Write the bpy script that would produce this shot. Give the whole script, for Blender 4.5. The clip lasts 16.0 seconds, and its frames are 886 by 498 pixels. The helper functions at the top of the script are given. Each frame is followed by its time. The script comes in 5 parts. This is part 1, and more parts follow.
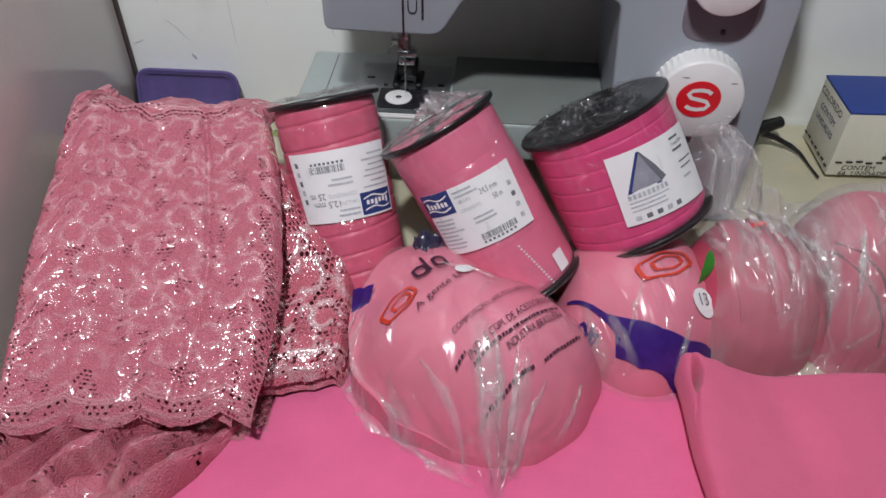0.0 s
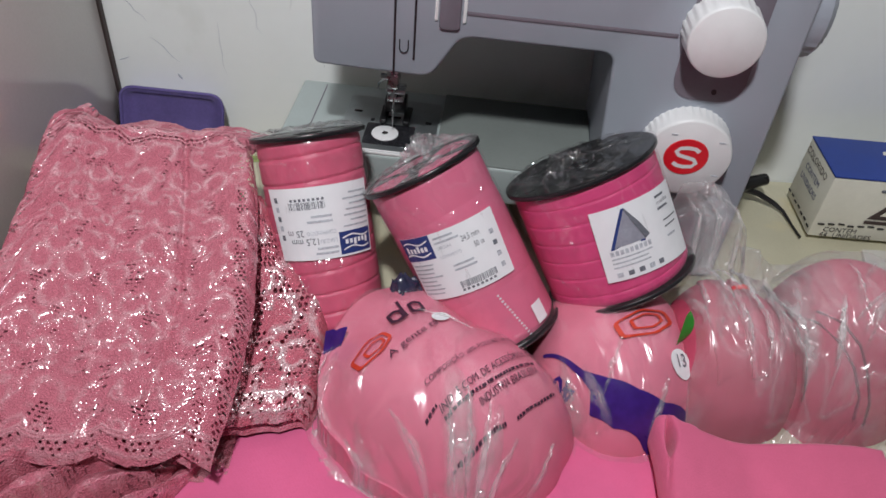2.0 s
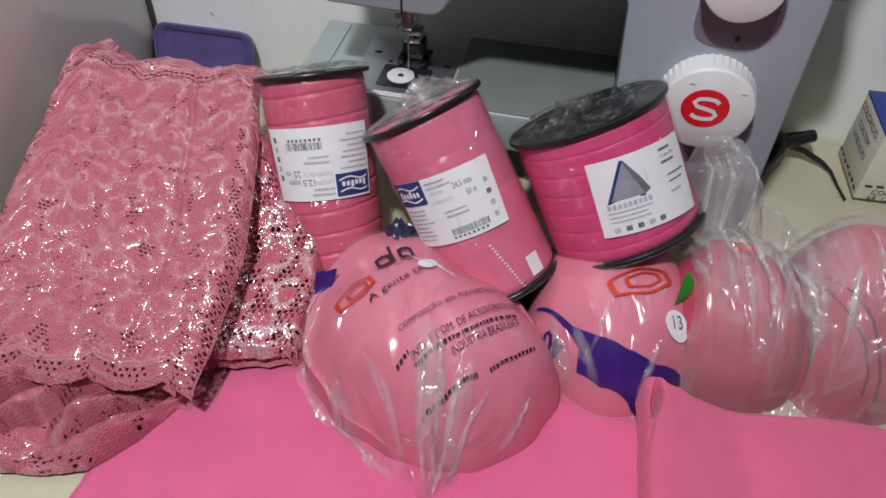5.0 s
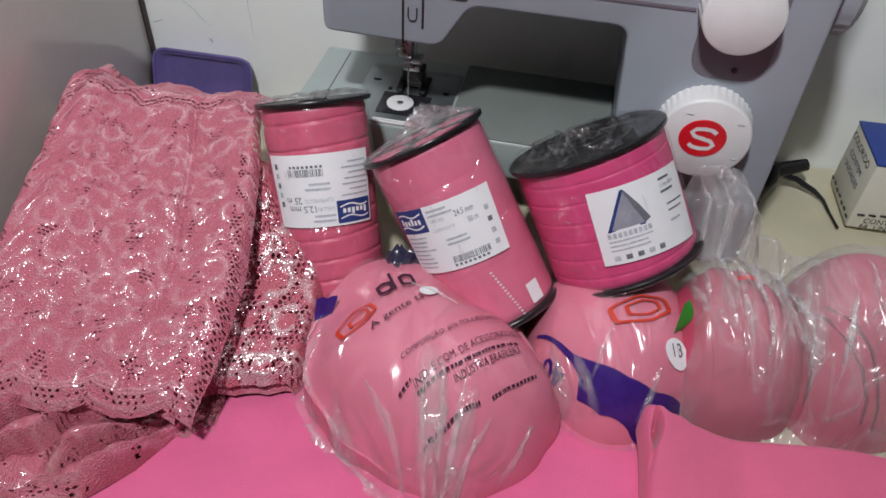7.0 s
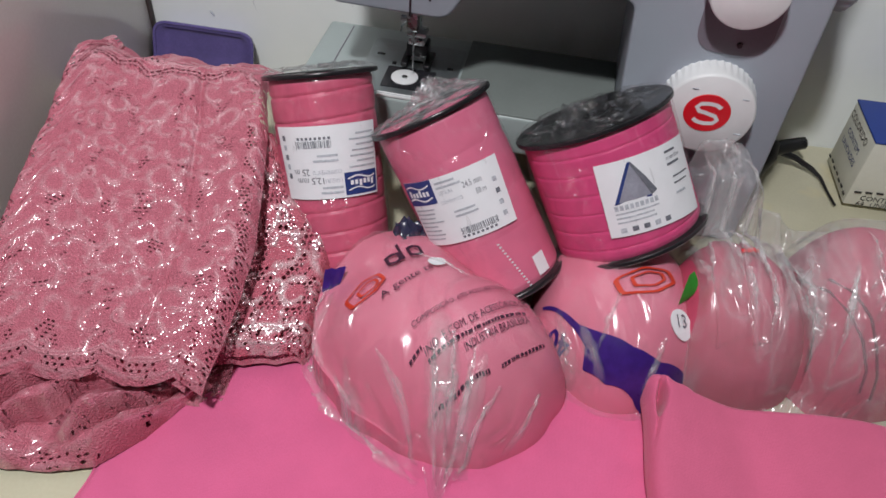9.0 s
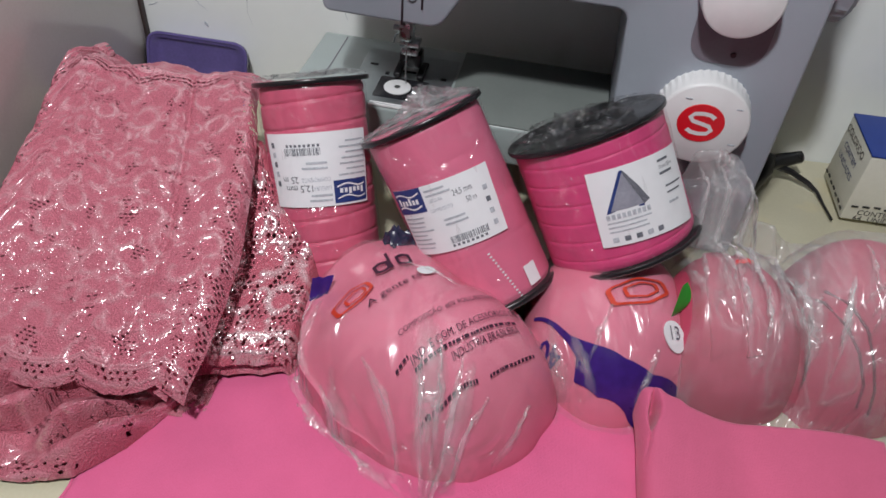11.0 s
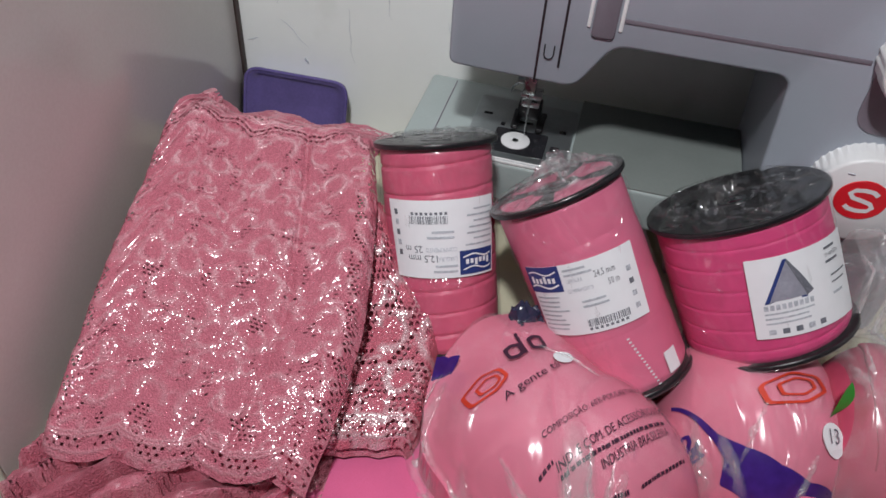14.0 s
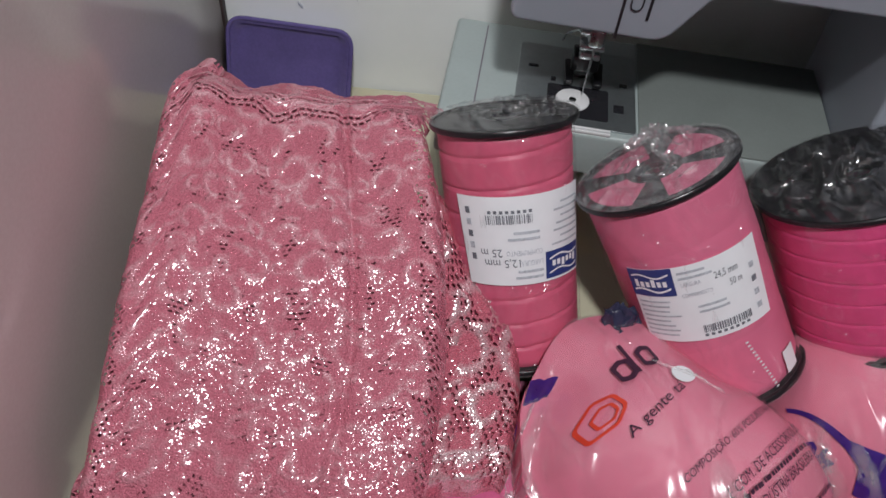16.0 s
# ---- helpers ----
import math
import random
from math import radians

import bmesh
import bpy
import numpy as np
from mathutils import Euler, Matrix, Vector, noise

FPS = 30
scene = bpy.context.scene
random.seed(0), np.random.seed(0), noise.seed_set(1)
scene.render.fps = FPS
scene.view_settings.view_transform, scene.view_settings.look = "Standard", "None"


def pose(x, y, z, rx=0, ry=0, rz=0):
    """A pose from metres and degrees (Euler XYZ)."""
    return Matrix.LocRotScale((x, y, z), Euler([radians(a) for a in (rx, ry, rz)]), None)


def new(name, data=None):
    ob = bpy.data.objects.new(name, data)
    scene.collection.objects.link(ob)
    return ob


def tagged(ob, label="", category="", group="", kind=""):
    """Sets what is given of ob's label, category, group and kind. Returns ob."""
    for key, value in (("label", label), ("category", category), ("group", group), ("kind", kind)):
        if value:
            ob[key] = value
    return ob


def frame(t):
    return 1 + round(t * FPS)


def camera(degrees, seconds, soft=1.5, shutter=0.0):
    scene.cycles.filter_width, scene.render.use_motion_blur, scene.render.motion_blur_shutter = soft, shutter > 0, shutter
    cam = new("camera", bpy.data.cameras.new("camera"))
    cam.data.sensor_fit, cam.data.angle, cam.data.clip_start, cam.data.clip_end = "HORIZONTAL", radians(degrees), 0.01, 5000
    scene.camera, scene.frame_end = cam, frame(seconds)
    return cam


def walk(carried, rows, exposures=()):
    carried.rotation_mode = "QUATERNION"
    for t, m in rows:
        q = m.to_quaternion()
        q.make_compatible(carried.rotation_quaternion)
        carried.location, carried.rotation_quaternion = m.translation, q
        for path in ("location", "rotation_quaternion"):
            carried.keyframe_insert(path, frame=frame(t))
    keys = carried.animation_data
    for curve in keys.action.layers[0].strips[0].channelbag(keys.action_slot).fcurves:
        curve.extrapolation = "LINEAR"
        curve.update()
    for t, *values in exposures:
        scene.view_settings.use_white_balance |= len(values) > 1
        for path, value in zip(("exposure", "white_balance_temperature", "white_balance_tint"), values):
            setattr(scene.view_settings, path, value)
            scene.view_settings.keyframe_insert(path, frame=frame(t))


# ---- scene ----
# the walk: rows of a hand-held phone over the table
cam = camera(60.2, 16.0, soft=1.6)
METRES, EYE, TILT, LEAN, TURN = 0.46, 0.379, -42.5, -0.5, 0.0
ROWS = [
    (0.0, 0.0, 0.0, 0.0, -0.0, 0.0, 0.0),
    (0.5, -0.0066, -0.0189, 0.0103, -0.31, 0.76, 0.06),
    (1.0, 0.0106, -0.0177, 0.0108, -0.96, 1.25, -0.7),
    (1.5, -0.0077, -0.0144, 0.0131, -1.5, 1.54, -2.24),
    (2.0, 0.0008, 0.0186, 0.0345, -1.53, 1.49, -3.32),
    (2.5, 0.0736, -0.0061, 0.0286, -0.54, 0.67, -4.58),
    (3.0, 0.1475, -0.0046, -0.0011, 2.11, -1.55, -5.92),
    (3.5, 0.194, 0.0145, 0.0278, 5.19, -3.24, -6.47),
    (4.0, 0.1646, 0.0399, 0.0464, 5.76, -3.85, -5.72),
    (6.5, 0.1095, 0.0294, 0.0394, 4.06, -1.25, -6.36),
    (7.0, 0.1046, 0.0321, 0.0481, 4.15, -1.21, -6.18),
    (7.5, 0.095, 0.0324, 0.0425, 3.34, -1.66, -5.94),
    (8.0, 0.0847, 0.0301, 0.0322, 2.79, -2.17, -5.94),
    (10.5, 0.0786, 0.0191, 0.0268, 3.71, -1.44, -7.43),
    (11.0, 0.0955, 0.0377, 0.0123, 3.22, -0.54, -6.85),
    (11.5, 0.0737, 0.0463, 0.0101, 2.39, -0.01, -6.45),
    (12.0, 0.0328, 0.039, 0.0056, 3.83, 0.1, -7.17),
    (12.5, 0.0189, 0.0261, 0.0302, 6.69, 0.44, -8.51),
    (13.0, 0.0144, 0.0282, 0.0273, 8.49, 0.21, -9.36),
    (13.5, -0.0009, 0.0508, 0.0361, 7.8, -0.67, -9.35),
    (14.0, -0.042, 0.0982, 0.0926, 5.75, -1.16, -8.83),
    (14.5, -0.0598, 0.1293, 0.1043, 4.28, -1.79, -8.22),
    (15.0, -0.1034, 0.1607, 0.118, 3.49, -3.45, -8.32),
    (15.5, -0.1603, 0.2077, 0.1389, 2.08, -5.79, -7.58),
    (16.0, -0.225, 0.2477, 0.1769, 0.22, -8.01, -5.41),
]
walk(cam, [(t, pose(0, 0, EYE, TILT, LEAN, TURN) @ pose(METRES * x, METRES * y, METRES * z, 90 + pitch, roll, yaw)) for t, x, y, z, yaw, pitch, roll in ROWS],
     exposures=[(0.0, -0.04), (13.0, -0.06), (14.5, -0.12), (16.0, -0.26)])

# ---------------- light: one ceiling bulb in a closed room ----------------
world = bpy.data.worlds.new("room_dark")
scene.world = world
world.use_nodes = True
world.node_tree.nodes["Background"].inputs[0].default_value = (0.6, 0.65, 0.7, 1)
world.node_tree.nodes["Background"].inputs[1].default_value = 0.001
BULB = (-0.07, -0.10, 0.98)
lamp_data = bpy.data.lights.new("bulb_light", "POINT")
lamp_data.energy, lamp_data.shadow_soft_size, lamp_data.color = 33.0, 0.035, (0.98, 0.98, 1.0)
lamp = new("bulb_light", lamp_data)
lamp.location = BULB


# ---------------- materials ----------------
def node(nt, kind, **kw):
    n = nt.nodes.new(kind)
    for k, v in kw.items():
        n.inputs[k].default_value = v
    return n


def mat(name, col, rough=0.5, metal=0.0, var=0.12, scale=60.0, bump=0.1, bscale=500.0, spec=0.5, coat=0.0, stain=None, depth=0.001, sheen=0.0):
    """A painted, woven or moulded surface: colour drift at two scales, roughness drift and fine relief."""
    m = bpy.data.materials.new(name)
    m.use_nodes = True
    nt = m.node_tree
    b = nt.nodes["Principled BSDF"]
    tc = nt.nodes.new("ShaderNodeTexCoord")
    n1 = node(nt, "ShaderNodeTexNoise", Scale=scale, Detail=4.0)
    n2 = node(nt, "ShaderNodeTexNoise", Scale=bscale, Detail=3.0)
    for n in (n1, n2):
        nt.links.new(tc.outputs["Object"], n.inputs["Vector"])
    ramp = nt.nodes.new("ShaderNodeValToRGB")
    ramp.color_ramp.elements[0].position, ramp.color_ramp.elements[1].position = 0.3, 0.7
    ramp.color_ramp.elements[0].color = (*[c * (1 - var) for c in col], 1)
    ramp.color_ramp.elements[1].color = (*[min(0.95, c * (1 + var)) for c in col], 1)
    nt.links.new(n1.outputs["Fac"], ramp.inputs["Fac"])
    grain = nt.nodes.new("ShaderNodeMixRGB")
    grain.blend_type = "OVERLAY"
    grain.inputs["Fac"].default_value = min(0.5, var * 1.5)
    nt.links.new(ramp.outputs["Color"], grain.inputs["Color1"])
    nt.links.new(n2.outputs["Fac"], grain.inputs["Color2"])
    out = grain.outputs["Color"]
    if stain:
        n3 = node(nt, "ShaderNodeTexNoise", Scale=stain[1], Detail=5.0)
        nt.links.new(tc.outputs["Object"], n3.inputs["Vector"])
        r3 = nt.nodes.new("ShaderNodeValToRGB")
        r3.color_ramp.elements[0].position, r3.color_ramp.elements[1].position = stain[2], stain[2] + 0.12
        nt.links.new(n3.outputs["Fac"], r3.inputs["Fac"])
        mx = nt.nodes.new("ShaderNodeMixRGB")
        mx.inputs["Color2"].default_value = (*stain[0], 1)
        nt.links.new(r3.outputs["Color"], mx.inputs["Fac"])
        nt.links.new(out, mx.inputs["Color1"])
        out = mx.outputs["Color"]
    nt.links.new(out, b.inputs["Base Color"])
    rr = nt.nodes.new("ShaderNodeMapRange")
    rr.inputs["To Min"].default_value, rr.inputs["To Max"].default_value = max(0.02, rough - 0.08), min(1, rough + 0.08)
    nt.links.new(n1.outputs["Fac"], rr.inputs["Value"])
    nt.links.new(rr.outputs["Result"], b.inputs["Roughness"])
    b.inputs["Metallic"].default_value = metal
    b.inputs["Specular IOR Level"].default_value = spec
    b.inputs["Coat Weight"].default_value = coat
    b.inputs["Coat Roughness"].default_value = 0.12
    b.inputs["Sheen Weight"].default_value = sheen
    bp = nt.nodes.new("ShaderNodeBump")
    bp.inputs["Strength"].default_value, bp.inputs["Distance"].default_value = bump, depth
    nt.links.new(n2.outputs["Fac"], bp.inputs["Height"])
    nt.links.new(bp.outputs["Normal"], b.inputs["Normal"])
    return m


def knit(name, col):
    """Matte knitted cloth: crossed ribs, soft sheen."""
    m = mat(name, col, 0.85, var=0.05, scale=30, bump=0.25, bscale=900, spec=0.2, depth=0.0006, sheen=0.15)
    nt = m.node_tree
    tc = nt.nodes.new("ShaderNodeTexCoord")
    w = node(nt, "ShaderNodeTexWave", Scale=420.0, Distortion=2.0)
    w2 = node(nt, "ShaderNodeTexWave", Scale=420.0, Distortion=2.0)
    w2.bands_direction = "Y"
    add = nt.nodes.new("ShaderNodeMath")
    for n in (w, w2):
        nt.links.new(tc.outputs["Object"], n.inputs["Vector"])
    nt.links.new(w.outputs["Fac"], add.inputs[0])
    nt.links.new(w2.outputs["Fac"], add.inputs[1])
    bump = nt.nodes["Bump"]
    b2 = nt.nodes.new("ShaderNodeBump")
    b2.inputs["Strength"].default_value, b2.inputs["Distance"].default_value = 0.25, 0.0004
    nt.links.new(add.outputs["Value"], b2.inputs["Height"])
    nt.links.new(bump.outputs["Normal"], b2.inputs["Normal"])
    nt.links.new(b2.outputs["Normal"], nt.nodes["Principled BSDF"].inputs["Normal"])
    return m


def film(name, haze=0.06, tint=(0.9, 0.9, 0.92), rough=0.09, bscale=120.0, bdist=0.004, gain=1.0, crease_milk=0.04, fade=False):
    """Thin clear plastic: see-through, glossy by Fresnel, slightly milky, crumpled."""
    m = bpy.data.materials.new(name)
    m.use_nodes = True
    nt = m.node_tree
    nt.nodes.remove(nt.nodes["Principled BSDF"])
    out = nt.nodes["Material Output"]
    tc = nt.nodes.new("ShaderNodeTexCoord")
    mp = nt.nodes.new("ShaderNodeMapping")
    mp.inputs["Scale"].default_value, mp.inputs["Rotation"].default_value = (1.0, 0.42, 0.6), (0.2, 0.3, 0.35)
    n1 = node(nt, "ShaderNodeTexNoise", Scale=bscale, Detail=2.5, Distortion=0.5)
    nt.links.new(tc.outputs["Object"], mp.inputs["Vector"])
    nt.links.new(mp.outputs["Vector"], n1.inputs["Vector"])
    steps = []
    for op, val in (("SUBTRACT", 0.5), ("ABSOLUTE", 0), ("MULTIPLY_ADD", -2.0), ("POWER", 18.0)):
        q = nt.nodes.new("ShaderNodeMath")
        q.operation, q.inputs[1].default_value, q.use_clamp = op, val, op == "MULTIPLY_ADD"
        if op == "MULTIPLY_ADD":
            q.inputs[2].default_value = 1.0
        nt.links.new(steps[-1].outputs["Value"] if steps else n1.outputs["Fac"], q.inputs[0])
        steps.append(q)
    crease = steps[-1]
    hh = nt.nodes.new("ShaderNodeMath")
    hh.operation, hh.inputs[1].default_value = "MULTIPLY_ADD", 0.5
    nt.links.new(crease.outputs["Value"], hh.inputs[0])
    nt.links.new(n1.outputs["Fac"], hh.inputs[2])
    bp = nt.nodes.new("ShaderNodeBump")
    bp.inputs["Strength"].default_value, bp.inputs["Distance"].default_value = 0.8, bdist
    nt.links.new(hh.outputs["Value"], bp.inputs["Height"])
    mf = nt.nodes.new("ShaderNodeMath")
    mf.operation, mf.use_clamp = "MULTIPLY_ADD", True
    mf.inputs[1].default_value, mf.inputs[2].default_value = crease_milk, haze
    nt.links.new(crease.outputs["Value"], mf.inputs[0])
    clear = node(nt, "ShaderNodeBsdfTransparent", Color=(0.97, 0.97, 0.97, 1))
    milk = node(nt, "ShaderNodeBsdfDiffuse", Color=(*tint, 1))
    gloss = node(nt, "ShaderNodeBsdfGlossy", Roughness=rough, Color=(1, 1, 1, 1))
    fr = nt.nodes.new("ShaderNodeLayerWeight")
    for n in (gloss, fr):
        nt.links.new(bp.outputs["Normal"], n.inputs["Normal"])
    pw = nt.nodes.new("ShaderNodeMath")
    pw.operation = "POWER"
    pw.inputs[1].default_value = 4.0
    nt.links.new(fr.outputs["Facing"], pw.inputs[0])
    k = nt.nodes.new("ShaderNodeMath")
    k.operation = "MULTIPLY_ADD"
    k.use_clamp = True
    k.inputs[1].default_value, k.inputs[2].default_value = 0.12 * gain, 0.085 * gain
    nt.links.new(pw.outputs["Value"], k.inputs[0])
    if fade:
        # folds thin out towards their edges
        at = nt.nodes.new("ShaderNodeAttribute")
        at.attribute_name = "motif"
        thin = []
        for src in (k, mf):
            q = nt.nodes.new("ShaderNodeMath")
            q.operation = "MULTIPLY"
            nt.links.new(src.outputs["Value"], q.inputs[0])
            nt.links.new(at.outputs["Fac"], q.inputs[1])
            thin.append(q)
        k, mf = thin
    a = nt.nodes.new("ShaderNodeMixShader")
    nt.links.new(mf.outputs["Value"], a.inputs["Fac"])
    nt.links.new(clear.outputs["BSDF"], a.inputs[1])
    nt.links.new(milk.outputs["BSDF"], a.inputs[2])
    c = nt.nodes.new("ShaderNodeMixShader")
    nt.links.new(k.outputs["Value"], c.inputs["Fac"])
    nt.links.new(a.outputs["Shader"], c.inputs[1])
    nt.links.new(gloss.outputs["BSDF"], c.inputs[2])
    nt.links.new(c.outputs["Shader"], out.inputs["Surface"])
    return m


def lace_material(name, col, thread=(0.66, 0.26, 0.325), glitter=0.17, scatter=0.15):
    """Glossy embroidered lace: matte ground, paler lurex thread on the raised motif (vertex attribute), sparkling relief."""
    m = bpy.data.materials.new(name)
    m.use_nodes = True
    nt = m.node_tree
    b = nt.nodes["Principled BSDF"]
    tc = nt.nodes.new("ShaderNodeTexCoord")
    at = nt.nodes.new("ShaderNodeAttribute")
    at.attribute_name = "motif"
    n1 = node(nt, "ShaderNodeTexNoise", Scale=70.0, Detail=3.0)
    n2 = node(nt, "ShaderNodeTexNoise", Scale=1300.0, Detail=2.0)
    v = node(nt, "ShaderNodeTexVoronoi", Scale=900.0)
    for n in (n1, n2, v):
        nt.links.new(tc.outputs["Object"], n.inputs["Vector"])
    mx = nt.nodes.new("ShaderNodeMixRGB")
    mx.inputs["Color1"].default_value = (*[c * 0.9 for c in col], 1)
    mx.inputs["Color2"].default_value = (*thread, 1)
    nt.links.new(at.outputs["Fac"], mx.inputs["Fac"])
    mx2 = nt.nodes.new("ShaderNodeMixRGB")
    mx2.blend_type = "OVERLAY"
    mx2.inputs["Fac"].default_value = 0.45
    nt.links.new(mx.outputs["Color"], mx2.inputs["Color1"])
    nt.links.new(n2.outputs["Fac"], mx2.inputs["Color2"])
    nt.links.new(mx2.outputs["Color"], b.inputs["Base Color"])
    rr = nt.nodes.new("ShaderNodeMapRange")
    rr.inputs["To Min"].default_value, rr.inputs["To Max"].default_value = 0.6, 0.42
    nt.links.new(at.outputs["Fac"], rr.inputs["Value"])
    nt.links.new(rr.outputs["Result"], b.inputs["Roughness"])
    sp = nt.nodes.new("ShaderNodeMapRange")
    sp.inputs["To Min"].default_value, sp.inputs["To Max"].default_value = 0.25, 0.45
    nt.links.new(at.outputs["Fac"], sp.inputs["Value"])
    nt.links.new(sp.outputs["Result"], b.inputs["Specular IOR Level"])
    bp = nt.nodes.new("ShaderNodeBump")
    bp.inputs["Strength"].default_value, bp.inputs["Distance"].default_value = 0.7, 0.0012
    add = nt.nodes.new("ShaderNodeMath")
    nt.links.new(v.outputs["Distance"], add.inputs[0])
    nt.links.new(n2.outputs["Fac"], add.inputs[1])
    nt.links.new(add.outputs["Value"], bp.inputs["Height"])
    nt.links.new(bp.outputs["Normal"], b.inputs["Normal"])
    # lurex: tiny flat threads, each turned its own way
    v2 = node(nt, "ShaderNodeTexVoronoi", Scale=1500.0)
    nt.links.new(tc.outputs["Object"], v2.inputs["Vector"])
    geo = nt.nodes.new("ShaderNodeNewGeometry")
    dev, scl, tot, nrm = [nt.nodes.new("ShaderNodeVectorMath") for i in range(4)]
    dev.operation, scl.operation, tot.operation, nrm.operation = "SUBTRACT", "SCALE", "ADD", "NORMALIZE"
    dev.inputs[1].default_value = (0.5, 0.5, 0.5)
    scl.inputs["Scale"].default_value = scatter
    nt.links.new(v2.outputs["Color"], dev.inputs[0])
    nt.links.new(dev.outputs["Vector"], scl.inputs[0])
    nt.links.new(scl.outputs["Vector"], tot.inputs[0])
    nt.links.new(geo.outputs["Normal"], tot.inputs[1])
    nt.links.new(tot.outputs["Vector"], nrm.inputs[0])
    glint = node(nt, "ShaderNodeBsdfGlossy", Roughness=0.12, Color=(1.0, 0.93, 0.94, 1))
    nt.links.new(nrm.outputs["Vector"], glint.inputs["Normal"])
    gf = nt.nodes.new("ShaderNodeMapRange")
    gf.inputs["To Min"].default_value, gf.inputs["To Max"].default_value = 0.02, glitter
    nt.links.new(at.outputs["Fac"], gf.inputs["Value"])
    mix = nt.nodes.new("ShaderNodeMixShader")
    nt.links.new(gf.outputs["Result"], mix.inputs["Fac"])
    nt.links.new(b.outputs["BSDF"], mix.inputs[1])
    nt.links.new(glint.outputs["BSDF"], mix.inputs[2])
    nt.links.new(mix.outputs["Shader"], nt.nodes["Material Output"].inputs["Surface"])
    return m


PINK = (0.74, 0.115, 0.26)
M_CLOTH = knit("pink_knit", (0.73, 0.138, 0.300))
# a darker, less magenta pink than the spread cloth
M_CLOTHB = knit("pink_knit_duller", (0.63, 0.125, 0.240))
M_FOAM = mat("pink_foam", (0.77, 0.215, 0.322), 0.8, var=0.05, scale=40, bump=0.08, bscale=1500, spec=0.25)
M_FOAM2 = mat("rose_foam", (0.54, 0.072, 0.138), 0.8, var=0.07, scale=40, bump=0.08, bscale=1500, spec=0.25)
M_RIBBON1 = mat("rose_satin_tape", (0.66, 0.105, 0.20), 0.42, var=0.08, scale=90, bump=0.12, bscale=1100, spec=0.45)
M_RIBBON2 = mat("pink_tape", (0.74, 0.165, 0.29), 0.5, var=0.06, scale=70, bump=0.1, bscale=1100, spec=0.4)
M_RIBBON3 = mat("hot_pink_tape", (0.70, 0.06, 0.215), 0.45, var=0.08, scale=90, bump=0.12, bscale=1100, spec=0.45)
M_BLACK = mat("black_plastic", (0.012, 0.012, 0.014), 0.3, var=0.2, bump=0.08, spec=0.5)
M_PAPER = mat("label_paper", (0.80, 0.82, 0.85), 0.45, var=0.02, scale=120, bump=0.05, spec=0.4)
M_INK = mat("grey_ink", (0.14, 0.15, 0.18), 0.6, var=0.3, scale=900, bump=0.0)
M_INKPALE = mat("pale_ink", (0.45, 0.48, 0.53), 0.6, var=0.25, scale=900, bump=0.0)
M_EMBLEM = mat("grey_emblem", (0.30, 0.31, 0.37), 0.5, var=0.12, scale=120, bump=0.0)
M_NAVY = mat("navy_ink", (0.022, 0.045, 0.19), 0.45, var=0.1, bump=0.0)
M_PURPLE = mat("purple_print", (0.045, 0.016, 0.18), 0.3, var=0.15, scale=150, bump=0.1, bscale=200)
M_RED = mat("red_print", (0.62, 0.045, 0.02), 0.4, var=0.1, bump=0.0)
M_SRED = mat("red_enamel", (0.72, 0.008, 0.02), 0.35, var=0.05, bump=0.0)
M_DARKTXT = mat("dark_print", (0.05, 0.012, 0.035), 0.5, var=0.2, scale=700, bump=0.0)
M_GREEN = mat("green_print", (0.015, 0.35, 0.03), 0.4, var=0.1, bump=0.0)
M_WHITE = mat("white_plastic", (0.78, 0.79, 0.80), 0.38, var=0.03, scale=80, bump=0.03)
M_GREY = mat("grey_plastic", (0.33, 0.36, 0.415), 0.42, var=0.03, scale=25, bump=0.04, bscale=1200)
# dark mauve grey for tab and grooves, and for shade put in as colour
M_GREYD = mat("mauve_grey_also_shade", (0.17, 0.15, 0.18), 0.5, var=0.05, bump=0.04)
M_BED = mat("pale_bed_plastic", (0.36, 0.42, 0.415), 0.35, var=0.04, scale=30, bump=0.03)
M_ARMSHADE = mat("olive_grey_arm_shade", (0.19, 0.215, 0.205), 0.6, var=0.04, scale=30, bump=0.03, spec=0.2)
M_GAPSHADE = mat("dark_rose_gap_shade", (0.20, 0.022, 0.055), 0.8, var=0.1, scale=90, bump=0.1)
M_STEEL = mat("brushed_steel", (0.55, 0.57, 0.58), 0.28, metal=1.0, var=0.1, scale=200, bump=0.05)
M_PLATE = mat("needle_plate_steel", (0.36, 0.40, 0.41), 0.34, metal=0.85, var=0.06, scale=120, bump=0.03)
M_SMOKE = mat("smoked_cover", (0.02, 0.02, 0.024), 0.12, var=0.1, bump=0.0)
M_WALL = mat("old_white_wall", (0.83, 0.86, 0.85), 0.6, var=0.05, scale=6, bump=0.15, bscale=120, stain=((0.72, 0.75, 0.72), 9.0, 0.62))
# unseen room surfaces, kept near black so little light bounces into shadows
M_ROOM = mat("unseen_room_dark", (0.06, 0.056, 0.052), 0.8, var=0.05, scale=2, bump=0.1, bscale=40)
M_TABLE = mat("cream_laminate", (0.60, 0.57, 0.42), 0.4, var=0.06, scale=18, bump=0.05, stain=((0.66, 0.60, 0.40), 26.0, 0.58))
M_BOARD = mat("grey_white_board", (0.62, 0.60, 0.55), 0.5, var=0.05, scale=20, bump=0.05)
M_PANEL = mat("grey_lacquer_panel", (0.60, 0.555, 0.54), 0.14, var=0.05, scale=7, bump=0.02, spec=0.6)
M_BROWN = mat("dark_brown_edge", (0.05, 0.032, 0.03), 0.6, var=0.2, scale=50, bump=0.2)
